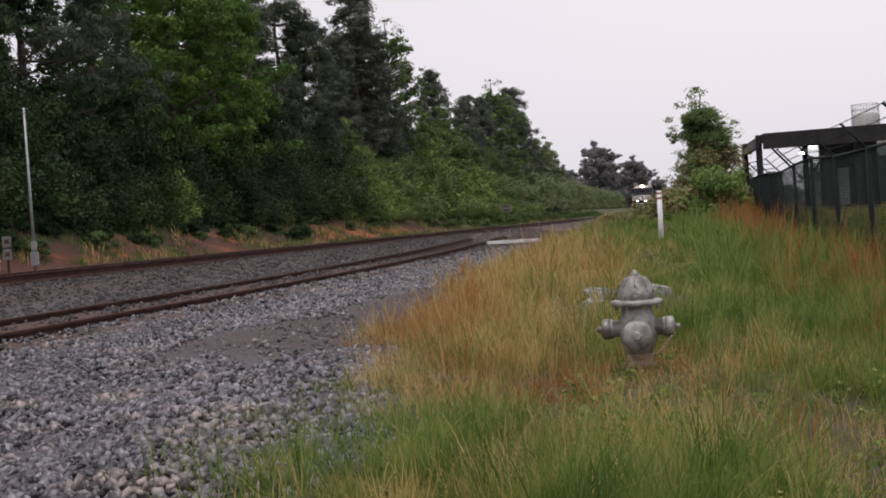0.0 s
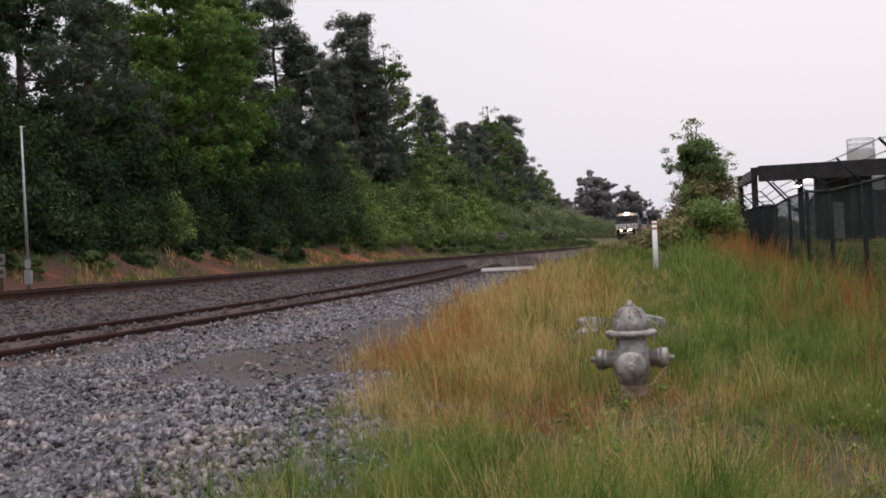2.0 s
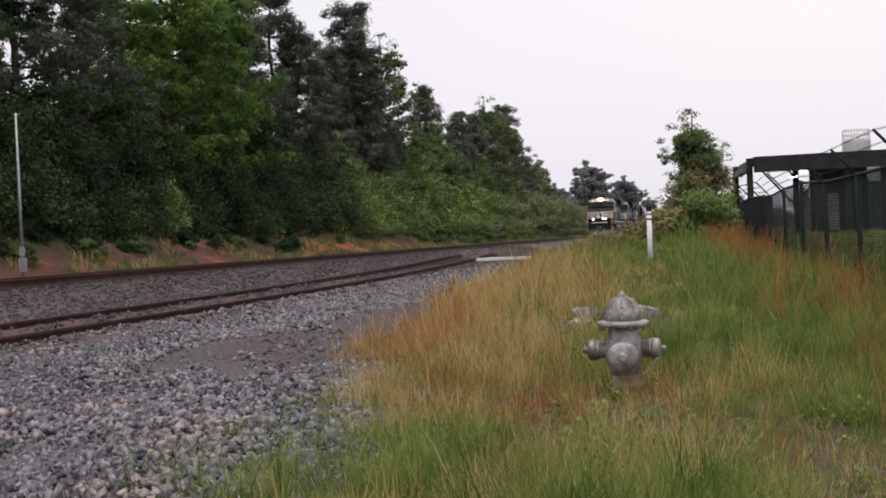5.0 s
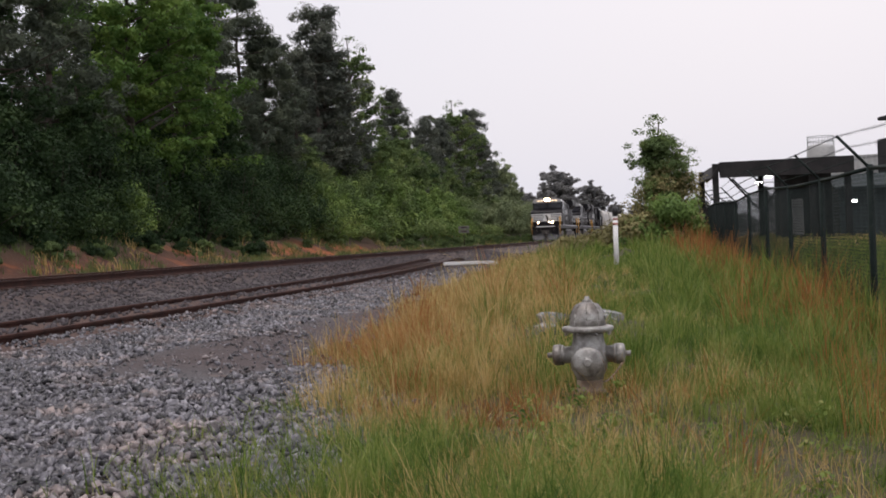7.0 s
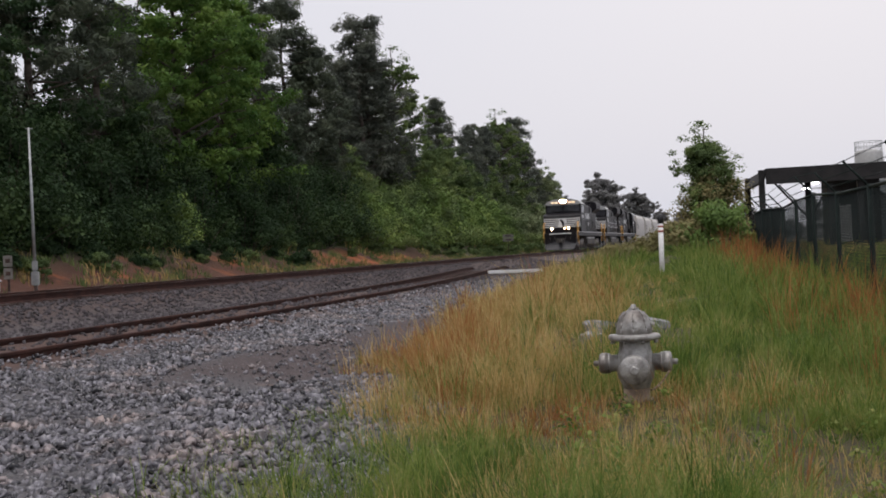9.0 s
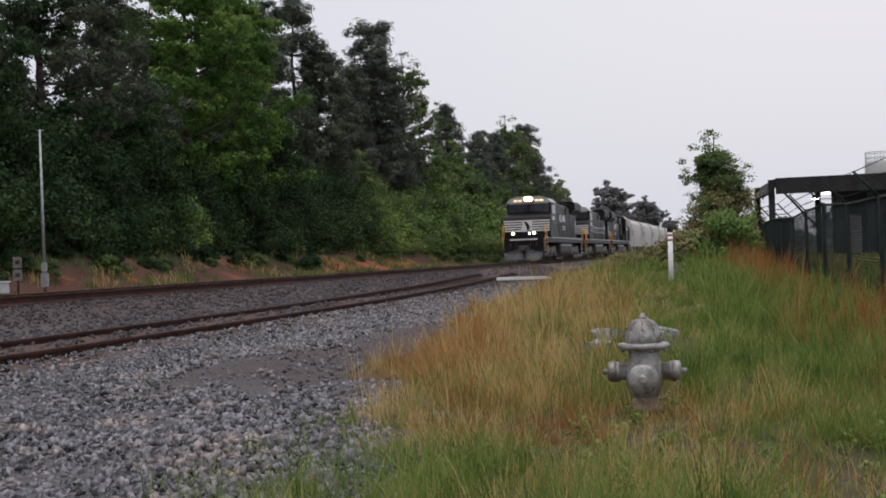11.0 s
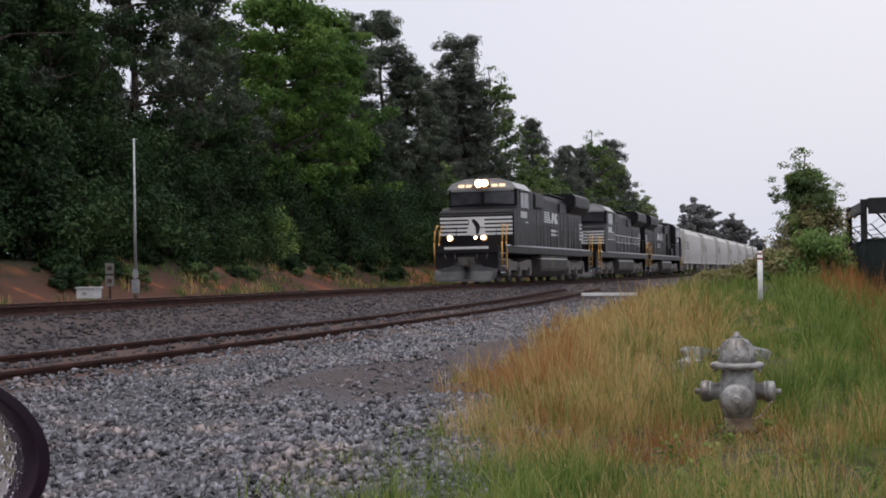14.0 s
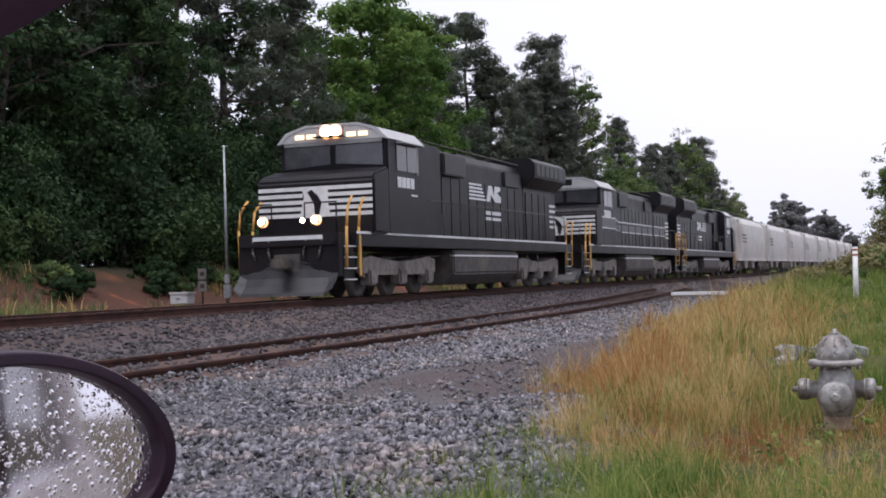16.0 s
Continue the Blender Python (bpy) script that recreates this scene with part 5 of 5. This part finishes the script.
    handrail(bm, [(-1.3, 2.68, 1.6), (-1.3, 2.68, 2.35), (-0.45, 2.68, 2.35), (-0.45, 2.68, 1.6)], 0.02)
    part("front_rail", bm, M_BLACK, e)
    bm = bmesh.new()
    handrail(bm, [(1.3, 2.68, 1.6), (1.3, 2.68, 2.35), (0.45, 2.68, 2.35), (0.45, 2.68, 1.6)], 0.02)
    part("front_rail", bm, M_BLACK, e)
    # nose, cab
    nose_out = [(nose_y, 1.6), (nose_y, 3.0), (nose_y - 0.14, 3.16), (0.2, 3.36), (0.2, 1.6)]
    nose = shell(e, "nose", nose_out, -1.66, 1.66, M_BLACK, "", 0.06, "x")
    for k in range(5):
        z = 2.08 + 0.17 * k
        for a, c in ((-1.61, -0.36), (0.34, 1.61)):
            bm = bmesh.new()
            box(bm, a, c, nose_y + 0.001, nose_y + 0.012, z, z + 0.098)
            part("nose_stripe", bm, M_WHITE, nose, "white horizontal stripe")
    bm = bmesh.new()
    prism(bm, [(-0.44, 2.08), (-0.38, 2.4), (-0.37, 2.86), (0.36, 2.86), (0.3, 2.6), (0.42, 2.10), (0.2, 2.06)], nose_y + 0.001, nose_y + 0.014)
    emblem = part("emblem_patch", bm, M_WHITE, nose, "white emblem patch")
    bm = bmesh.new()
    prism(bm, [(-0.12, 2.12), (0.0, 2.14), (0.02, 2.42), (0.2, 2.72), (0.08, 2.78), (-0.1, 2.62), (-0.2, 2.44)], nose_y + 0.016, nose_y + 0.02)
    part("emblem_mark", bm, M_BLACK, emblem)
    boxed(e, "nose_door", 0.98, 1.0, nose_y - 0.7, nose_y - 0.1, 1.65, 2.9, M_BLACK)
    cab = shell(e, "cab", [(-1.55, 1.6), (-1.55, 4.12), (-1.3, 4.36), (-0.75, 4.52), (0.75, 4.52), (1.3, 4.36), (1.55, 4.12), (1.55, 1.6)], 0.02, -2.75, M_BLACK, "", 0.04)
    bm = bmesh.new()
    prism(bm, [(-1.6, 4.10), (-1.34, 4.385), (-0.77, 4.56), (0.77, 4.56), (1.34, 4.385), (1.6, 4.10), (1.5, 4.10), (1.25, 4.33), (0.72, 4.50), (-0.72, 4.50), (-1.25, 4.33), (-1.5, 4.10)], 0.15, -2.4)
    part("cab_roof", bm, M_ROOFPALE, e, "pale weathered cab roof")
    boxed(cab, "brow", -1.42, 1.42, 0.02, 0.10, 4.02, 4.20, M_ROOFPALE, "pale brow above the windscreens")
    bm = bmesh.new()
    prism(bm, [(-1.49, 4.11), (-1.24, 4.325), (-0.71, 4.49), (0.71, 4.49), (1.24, 4.325), (1.49, 4.11)], 0.101, 0.135)
    part("headlight_panel", bm, M_ROOFPALE, e, "pale painted panel round the headlights")
    boxed(e, "headlight_recess", -0.36, 0.36, 0.136, 0.142, 4.22, 4.48, M_BLACK, "", 0)
    for a, c in ((-1.42, -0.08), (0.08, 1.42)):
        bm = bmesh.new()
        prism(bm, [(a, 4.0), (a, 3.42 if a < 0 else 3.52), (c, 3.52 if a < 0 else 3.42), (c, 4.0)], 0.025, 0.05)
        part("windscreen", bm, M_GLASS, cab, "dark slanted windscreen")
    for side in (-1, 1):
        for y0, y1 in ((-0.55, -1.2), (-1.26, -1.95)):
            boxed(cab, "side_window", side * 1.56 - 0.012, side * 1.56 + 0.012, y1, y0, 3.3, 3.98, M_GLASS, "dark sliding cab window", 0)
        boxed(cab, "sun_visor", min(side * 1.57, side * 1.78), max(side * 1.57, side * 1.78), -2.0, -0.5, 4.02, 4.05, M_ROOFPALE, "", 0)
        for k in range(4):
            boxed(cab, "number_bar", side * 1.56 - 0.008, side * 1.56 + 0.008, -0.83 - 0.3 * k, -0.58 - 0.3 * k, 2.86, 3.14, M_WHITE, "white bar of a running number", 0)
        boxed(cab, "builder_bar", side * 1.56 - 0.008, side * 1.56 + 0.008, -1.95, -1.5, 2.66, 2.71, M_WHITE, "", 0)
        boxed(cab, "window_frame", side * 1.56 - 0.02, side * 1.56 + 0.02, -2.02, -1.97, 3.25, 4.0, M_ROOFPALE, "", 0)
    if lit:
        for x in (-0.14, 0.14):
            bm = bmesh.new()
            lathe(bm, [(0.105, 0.14), (0.105, 0.20), (0.09, 0.205), (0.02, 0.21)], (x, 0, 4.36), 16, "y")
            part("headlight", bm, M_HEAD, e, "blazing warm headlight")
            # Added ring whose glow stands in for the headlight's halo.
            bm = bmesh.new()
            lathe(bm, [(0.19, 0.14), (0.19, 0.19), (0.15, 0.195), (0.11, 0.17)], (x, 0, 4.36), 16, "y")
            part("reflector_bowl", bm, M_HALO, e, "warm glowing ring added as the headlight's halo")
        for x in (-0.73, 0.73):
            # Same kind of added halo ring round the ditch light.
            bm = bmesh.new()
            lathe(bm, [(0.13, 2.58), (0.13, 2.69), (0.11, 2.70), (0.10, 2.66)], (x, 0, 1.93), 16, "y")
            part("reflector_bowl", bm, M_HALO, e, "warm glowing ring added as the ditch light's halo")
            bm = bmesh.new()
            lathe(bm, [(0.12, 2.55), (0.12, 2.70), (0.11, 2.705)], (x, 0, 1.93), 16, "y")
            dl = part("ditch_light_housing", bm, M_BLACK, e)
            bm = bmesh.new()
            lathe(bm, [(0.08, 2.706), (0.08, 2.72), (0.03, 2.73)], (x, 0, 1.93), 16, "y")
            part("ditch_light", bm, M_DITCH, dl, "bright warm ditch light")
        # Shelf added to keep the headlights' light off the nose and windscreens.
        boxed(e, "headlight_shroud", -0.42, 0.42, 0.165, 0.40, 4.20, 4.225, M_BLACK, "", 0)
        bm = bmesh.new()
        lathe(bm, [(0.055, 2.70), (0.055, 2.715), (0.02, 2.72)], (-0.40, 0, 1.93), 12, "y")
        part("platform_light", bm, M_DITCH, e, "small bright platform light")
        for x in (-0.92, -0.58, 0.58, 0.92):
            boxed(e, "number_board", x - 0.13, x + 0.13, 0.136, 0.16, 4.20, 4.32, M_BOARD, "small warm lit number board", 0)
    # long hood
    boxed(e, "locker", -1.15, 1.15, -4.9, -2.76, 1.6, 4.30, M_BLACK, "", 0.06)
    hood = shell(e, "hood", [(-1.02, 1.6), (-1.02, 4.02), (-0.82, 4.28), (0.82, 4.28), (1.02, 4.02), (1.02, 1.6)], -4.91, -13.4, M_BLACK, "", 0.03)
    for side in (-1, 1):
        for k in range(10):
            y = -5.2 - 0.8 * k
            boxed(hood, "hood_door", side * 1.03 - 0.014, side * 1.03 + 0.014, y - 0.72, y, 1.72, 3.45, M_BLACK, "", 0)
        for k in range(5 if emblem_side else 0):
            boxed(hood, "logo_stripe", side * 1.05 - 0.006, side * 1.05 + 0.006, -9.2 + 0.1 * k, -7.6, 2.90 + 0.115 * k, 2.965 + 0.115 * k, M_WHITE, "white stripe of a painted emblem", 0)
        if emblem_side:
            bm = bmesh.new()
            prism(bm, [(-9.3, 2.9), (-9.55, 3.43), (-9.9, 3.43), (-10.05, 3.1), (-10.2, 3.43), (-10.75, 3.43), (-10.75, 3.3), (-10.4, 3.22), (-10.8, 3.1), (-10.8, 2.9), (-10.2, 2.9), (-9.75, 3.15), (-9.65, 2.9)], side * 1.05 - 0.006, side * 1.05 + 0.006, "x")
            part("logo_shape", bm, M_WHITE, hood, "white painted emblem")
            boxed(hood, "lettering_bar", side * 1.05 - 0.006, side * 1.05 + 0.006, -10.75, -9.2, 2.46, 2.58, M_WHITE, "", 0)
            boxed(hood, "lettering_bar", side * 1.05 - 0.006, side * 1.05 + 0.006, -10.75, -9.2, 2.28, 2.38, M_WHITE, "", 0)
        for y in (-6.0, -7.2):
            boxed(e, "grille", side * 0.95 - 0.03, side * 0.95 + 0.03, y - 0.9, y, 3.6, 4.0, M_PLOW, "", 0)
    for side in (-1, 1):
        boxed(e, "intake_box", min(side * 1.0, side * 1.2), max(side * 1.0, side * 1.2), -7.0, -5.1, 3.5, 4.15, M_PLOW, "", 0.04)
        boxed(e, "brake_grille", min(side * 1.02, side * 1.1), max(side * 1.02, side * 1.1), -12.9, -11.2, 3.5, 4.0, M_PLOW, "", 0.02)
        bm = bmesh.new()
        handrail(bm, [(side * 0.95, -2.8, 4.42), (side * 0.95, -13.2, 4.36)], 0.022)
        part("roof_conduit", bm, M_DARKSTEEL, e)
        boxed(e, "sand_box", min(side * 1.0, side * 1.4), max(side * 1.0, side * 1.4), -4.6, -3.0, 1.62, 2.3, M_BLACK, "", 0.04)
        for k in range(3):
            bm = bmesh.new()
            lathe(bm, [(0.16, -5.6 - 1.9 * k), (0.16, -4.9 - 1.9 * k)], (side * 1.2, 0, 1.02), 10, "y")
            part("air_tank", bm, M_DARKSTEEL, e)
    boxed(e, "horn", -0.2, 0.2, -3.4, -3.0, 4.32, 4.46, M_DARKSTEEL)
    boxed(e, "exhaust_housing", -0.5, 0.5, -9.8, -8.0, 4.28, 4.42, M_BLACK)
    rad = shell(e, "radiator_housing", [(-1.02, 1.6), (-1.02, 3.55), (-1.5, 3.95), (-1.5, 4.45), (-1.3, 4.62), (1.3, 4.62), (1.5, 4.45), (1.5, 3.95), (1.02, 3.55), (1.02, 1.6)], -13.41, -17.6, M_BLACK, "", 0.03)
    for side in (-1, 1):
        for k in range(6):
            boxed(rad, "radiator_grille", side * 1.505 - 0.012, side * 1.505 + 0.012, -14.1 - 0.58 * k, -13.6 - 0.58 * k, 4.02, 4.40, M_PLOW, "", 0)
        for k in range(4):
            boxed(rad, "rear_door", side * 1.03 - 0.014, side * 1.03 + 0.014, -14.4 - 0.8 * k, -13.7 - 0.8 * k, 1.72, 3.4, M_BLACK, "", 0)
        for k in range(5):
            boxed(rad, "rear_stripe", side * 1.045 - 0.006, side * 1.045 + 0.006, -17.5, -16.7, 2.2 + 0.2 * k, 2.3 + 0.2 * k, M_WHITE, "", 0)
    bm = bmesh.new()
    box(bm, -0.16, 0.16, -18.85, -18.2, 0.74, 1.0, 0.04)
    part("coupler", bm, M_DARKSTEEL, e)
    return e, axles


def make_hopper():
    """A covered hopper car; its origin is on the railhead under its middle."""
    e = thing("covered_hopper", pose(0, 0, 0), "pale grey round-sided covered hopper car", "rail car", "hopper cars behind the locomotives")
    axles = []
    out = []
    for k in range(9):
        a = -1.0 + k / 4
        out.append((1.52 - 0.10 * a * a, 2.5 + 1.3 * a))
    top = [(1.15, 4.15), (0.6, 4.38), (-0.6, 4.38), (-1.15, 4.15)]
    shell(e, "body", out + top + [(-x, z) for x, z in out[::-1]], -7.3, 7.3, M_HOPPER, "", 0.0)
    for y in (-7.55, 7.3):
        boxed(e, "end_sheet", -1.45, 1.45, y, y + 0.25, 1.3, 4.1, M_HOPPER)
    boxed(e, "roof_walk", -0.5, 0.5, -7.4, 7.4, 4.42, 4.48, M_GALV, "", 0)
    for k in range(4):
        bm = bmesh.new()
        lathe(bm, [(0.4, 4.38), (0.4, 4.5), (0.3, 4.54)], (0, -5.4 + 3.6 * k, 0), 16)
        part("hatch", bm, M_HOPPER, e)
    for k in range(3):
        y = -4.2 + 4.2 * k
        shell(e, "hopper_chute", [(y - 1.6, 1.25), (y + 1.6, 1.25), (y + 0.5, 0.45), (y - 0.5, 0.45)], -0.9, 0.9, M_HOPPER, "", 0.0, "x")
    for x in (-1.42, 1.42):
        boxed(e, "side_sill", x - 0.06, x + 0.06, -8.4, 8.4, 1.02, 1.22, M_HOPPER, "", 0)
        for k in range(3):
            boxed(e, "lettering_bar", 1.03 * x * 1.02 - 0.008 + 0.02 * (1 if x > 0 else -1), 1.03 * x * 1.02 + 0.008 + 0.02 * (1 if x > 0 else -1), 4.2 - 0.2 * k, 6.2, 2.9 - 0.25 * k, 3.02 - 0.25 * k, M_PLOW, "", 0)
    boxed(e, "centre_sill", -0.3, 0.3, -8.7, 8.7, 0.85, 1.15, M_DARKSTEEL, "", 0)
    for y in (-8.3, 8.3):
        bm = bmesh.new()
        for k in range(8):
            tube(bm, (-1.35, y, 1.3 + 0.38 * k), (-0.85, y, 1.3 + 0.38 * k), 0.014, n=4)
        tube(bm, (-1.35, y, 1.1), (-1.35, y, 4.2), 0.02, n=5)
        tube(bm, (-0.85, y, 1.1), (-0.85, y, 4.2), 0.02, n=5)
        part("ladder", bm, M_HOPPER, e)
        boxed(e, "end_platform", -1.42, 1.42, min(y, y * 0.9), max(y, y * 0.9), 1.02, 1.12, M_HOPPER, "", 0)
    for yc in (-6.8, 6.8):
        truck(e, yc, (-0.89, 0.89))
        for o in (-0.89, 0.89):
            axles.append((wheelset(e, yc + o, 0.46), 0.46))
    return e, axles


def copied(ob, axles):
    """A copy of a vehicle with the list of its own wheelsets."""
    c = copy_thing(ob, ob.matrix_basis.copy())
    wheels = [o for o in c.children if o.name.startswith("wheelset")]
    return c, [(w, axles[0][1]) for w in wheels]


LEAD, LEAD_AXLES = make_loco("lead_locomotive", "black wide-cab diesel locomotive with white nose stripes and lit headlights")
SECOND, SECOND_AXLES = make_loco("trailing_locomotive", "black diesel locomotive with grey side bands and white nose stripes", 1.3, False, False)
THIRD, THIRD_AXLES = make_loco("trailing_locomotive", "black diesel locomotive running backwards behind the others", 1.3, False)
for side in (-1, 1):
    for y0, y1, x, z in ((-2.6, 0.0, 1.565, 2.35), (-4.6, -2.85, 1.165, 2.35), (-13.0, -5.0, 1.06, 2.30), (-16.6, -13.5, 1.06, 2.30)):
        band = boxed(SECOND, "side_band", side * x - 0.006, side * x + 0.006, y0, y1, z, z + 0.5, M_BANDGREY, "grey band along the side", 0)
        for dz in (0.0, 0.46):
            boxed(band, "band_edge", side * x - 0.012, side * x + 0.012, y0, y1, z + dz, z + dz + 0.045, M_WHITE, "", 0)
CAR, CAR_AXLES = make_hopper()
# each vehicle: its object, its wheelsets, how far its origin runs behind the lead headlight, and whether it faces back
TRAIN = [(LEAD, LEAD_AXLES, 0.0, 1), (SECOND, SECOND_AXLES, 22.9, 1), (THIRD, THIRD_AXLES, 60.75, -1)]
for k in range(9):
    car, wheels = (CAR, CAR_AXLES) if k == 0 else copied(CAR, CAR_AXLES)
    TRAIN.append((car, wheels, 73.2 + 17.6 * k, 1))


def train_place(t):
    """Metres along the line of the lead headlight."""
    return 189.6 - 11.413 * t - 0.014 * t * t


# ---- the parked car that the camera sits in ----
def make_car():
    ground = -0.58
    c = thing("parked_car", pose(0, 0, ground), "pale parked car with an open passenger window and wet mirror", "car")
    side = 0.60
    bm = bmesh.new()
    prism(bm, [(-2.35, 0.30), (-2.40, 0.55), (-2.25, 0.72), (-1.15, 0.90), (0.2, 0.96), (0.8, 1.01), (1.9, 1.02), (2.35, 0.93), (2.4, 0.35), (2.2, 0.25), (-2.2, 0.25)], -1.15, side)
    part("body", bm, M_CARBODY, c, "pale wet paintwork")
    bm = bmesh.new()
    prism(bm, [(-0.30, 1.42), (0.1, 1.49), (1.0, 1.48), (1.5, 1.40), (1.5, 1.36), (1.0, 1.43), (0.1, 1.44), (-0.30, 1.37)], -1.05, side - 0.06)
    part("roof", bm, M_CARBODY, c)
    for y in (-1.10, side - 0.06):
        bm = bmesh.new()
        limb(bm, [Vector((-1.25, y, 0.88)), Vector((-0.36, y, 1.322)), Vector((-0.1, y, 1.44))], 0.035, 0.035, 8)
        part("front_pillar", bm, M_CARDARK, c)
        bm = bmesh.new()
        limb(bm, [Vector((0.75, y, 0.9)), Vector((0.8, y, 1.44))], 0.04, 0.04, 8)
        part("door_pillar", bm, M_CARDARK, c)
        bm = bmesh.new()
        limb(bm, [Vector((2.0, y, 0.9)), Vector((1.45, y, 1.39))], 0.05, 0.05, 8)
        part("rear_pillar", bm, M_CARBODY, c)
        bm = bmesh.new()
        prism(bm, [(0.84, 1.015), (0.86, 1.415), (1.42, 1.375), (1.86, 1.015)], y - 0.006, y + 0.006)
        part("rear_side_window", bm, M_GLASSDARK, c, "dark tinted rear side window")
    for x in (-1.45, 1.35):
        for y, sgn in ((-1.0, -1), (side - 0.14, 1)):
            bm = bmesh.new()
            lathe(bm, [(0.2, y - 0.1), (0.31, y - 0.1), (0.32, y - 0.05), (0.32, y + 0.1), (0.31, y + 0.155), (0.2, y + 0.155)], (x, 0, 0.32), 28, "y")
            wheel = part("wheel", bm, M_CARDARK, c)
            bm = bmesh.new()
            lathe(bm, [(0.04, y + sgn * 0.16 + 0.02), (0.2, y + sgn * 0.15 + 0.02), (0.2, y + sgn * 0.13 + 0.02)], (x, 0, 0.32), 20, "y")
            bmesh.ops.recalc_face_normals(bm, faces=bm.faces)
            part("rim", bm, M_GALV, wheel)
    # Thin dark strip stands in for the shade line of the door's crease.
    bm = bmesh.new()
    box(bm, 0.05, 0.75, side - 0.002, side + 0.012, 0.40, 0.405)
    part("door_crease", bm, M_CARDARK, c)
    bm = bmesh.new()
    box(bm, 0.42, 0.6, side, side + 0.03, 0.78, 0.81, 0.01)
    part("door_handle", bm, M_CARBODY, c)
    return c


make_car()


MIRROR_X, MIRROR_Y, MIRROR_Z = -0.4067, 0.7715, 0.5096
MIRROR_A, MIRROR_B, MIRROR_ROLL = 0.111, 0.068, -6.0


def make_mirror():
    """The outside mirror, held by a short arm; its oval glass is turned to the rear."""
    centre = Vector((MIRROR_X, MIRROR_Y, MIRROR_Z))
    normal = Vector((0.80, -0.595, 0.056)).normalized()
    across = Vector((0, 0, 1)).cross(normal).normalized()
    up = normal.cross(across).normalized()
    across = (across * math.cos(radians(MIRROR_ROLL)) + up * math.sin(radians(MIRROR_ROLL))).normalized()
    up = normal.cross(across)
    m = Matrix((across, up, normal)).transposed().to_4x4()
    m.translation = centre
    t = thing("wing_mirror", m, "black oval car mirror with rain drops on its glass", "car mirror")
    a, b = MIRROR_A, MIRROR_B
    n = 72
    def oval(fa, fb, z, bm):
        return [bm.verts.new((a * fa * math.cos(k * math.tau / n), b * fb * math.sin(k * math.tau / n), z)) for k in range(n)]
    def skin(bm, rings):
        for p, q in zip(rings, rings[1:]):
            for k in range(n):
                f = bm.faces.new((p[k], p[(k + 1) % n], q[(k + 1) % n], q[k]))
                f.smooth = True
    bm = bmesh.new()
    rings = [oval(fa, fb, z, bm) for fa, fb, z in ((0.86, 0.835, -0.012), (0.868, 0.845, 0.004), (0.885, 0.865, 0.007), (0.90, 0.88, 0.002), (0.955, 0.945, 0.006), (0.985, 0.98, 0.0), (1.0, 1.0, -0.012), (0.995, 0.995, -0.03), (0.93, 0.92, -0.065), (0.75, 0.72, -0.095), (0.4, 0.38, -0.11), (0.02, 0.02, -0.112))]
    skin(bm, rings)
    bm.faces.new(rings[-1])
    bmesh.ops.recalc_face_normals(bm, faces=bm.faces)
    part("housing", bm, M_CARDARK, t, "black housing with a purplish sheen")
    bm = bmesh.new()
    bm.faces.new(oval(0.872, 0.85, -0.008, bm))
    bmesh.ops.triangulate(bm, faces=bm.faces)
    mm = bpy.data.materials.new("wet_mirror_glass")
    mm.use_nodes = True
    nn, l = mm.node_tree.nodes, mm.node_tree.links
    p = nn["Principled BSDF"]
    p.inputs["Base Color"].default_value = (0.93, 0.89, 0.91, 1)
    p.inputs["Metallic"].default_value = 1.0
    p.inputs["Roughness"].default_value = 0.05
    co = nn.new("ShaderNodeTexCoord")
    def drops(scale, cut):
        v = nn.new("ShaderNodeTexVoronoi")
        v.inputs["Scale"].default_value = scale
        l.new(co.outputs["Object"], v.inputs["Vector"])
        r = nn.new("ShaderNodeMapRange")
        r.interpolation_type = "SMOOTHSTEP"
        r.inputs[1].default_value, r.inputs[2].default_value, r.inputs[3].default_value, r.inputs[4].default_value = cut, 0.05, 0.0, 1.0
        l.new(v.outputs["Distance"], r.inputs[0])
        return r.outputs[0]
    add = nn.new("ShaderNodeMath")
    add.operation = "MAXIMUM"
    l.new(drops(190, 0.37), add.inputs[0])
    l.new(drops(430, 0.30), add.inputs[1])
    bp = nn.new("ShaderNodeBump")
    bp.inputs["Strength"].default_value, bp.inputs["Distance"].default_value = 0.7, 0.0006
    l.new(add.outputs[0], bp.inputs["Height"])
    l.new(bp.outputs[0], p.inputs["Normal"])
    part("glass", bm, mm, t, "mirror glass beaded with rain drops")
    bm = bmesh.new()
    inv = m.inverted()
    limb(bm, [inv @ (centre - normal * 0.07 - Vector((0, 0, 0.03))), inv @ Vector((centre.x + 0.02, 0.66, centre.z - 0.09)), inv @ Vector((centre.x + 0.04, 0.60, centre.z - 0.14))], 0.03, 0.04, 8)
    part("arm", bm, M_CARDARK, t)


make_mirror()


def motions():
    for ob, axles, back, facing in TRAIN:
        turn = 180 if facing > 0 else 0
        rows = []
        for k in range(17):
            rows.append((k, LINE @ pose(0, train_place(k) + back, RAIL, 0, 0, turn)))
        walk(ob, rows)
        for wheel, r in axles:
            y, spins = wheel.matrix_basis.translation.y, []
            for f in range(0, 481, 2):
                t = f / FPS
                run = train_place(0) - train_place(t)
                spins.append((t, pose(0, y, r, -math.degrees(run / r) * facing)))
            walk(wheel, spins)


motions()
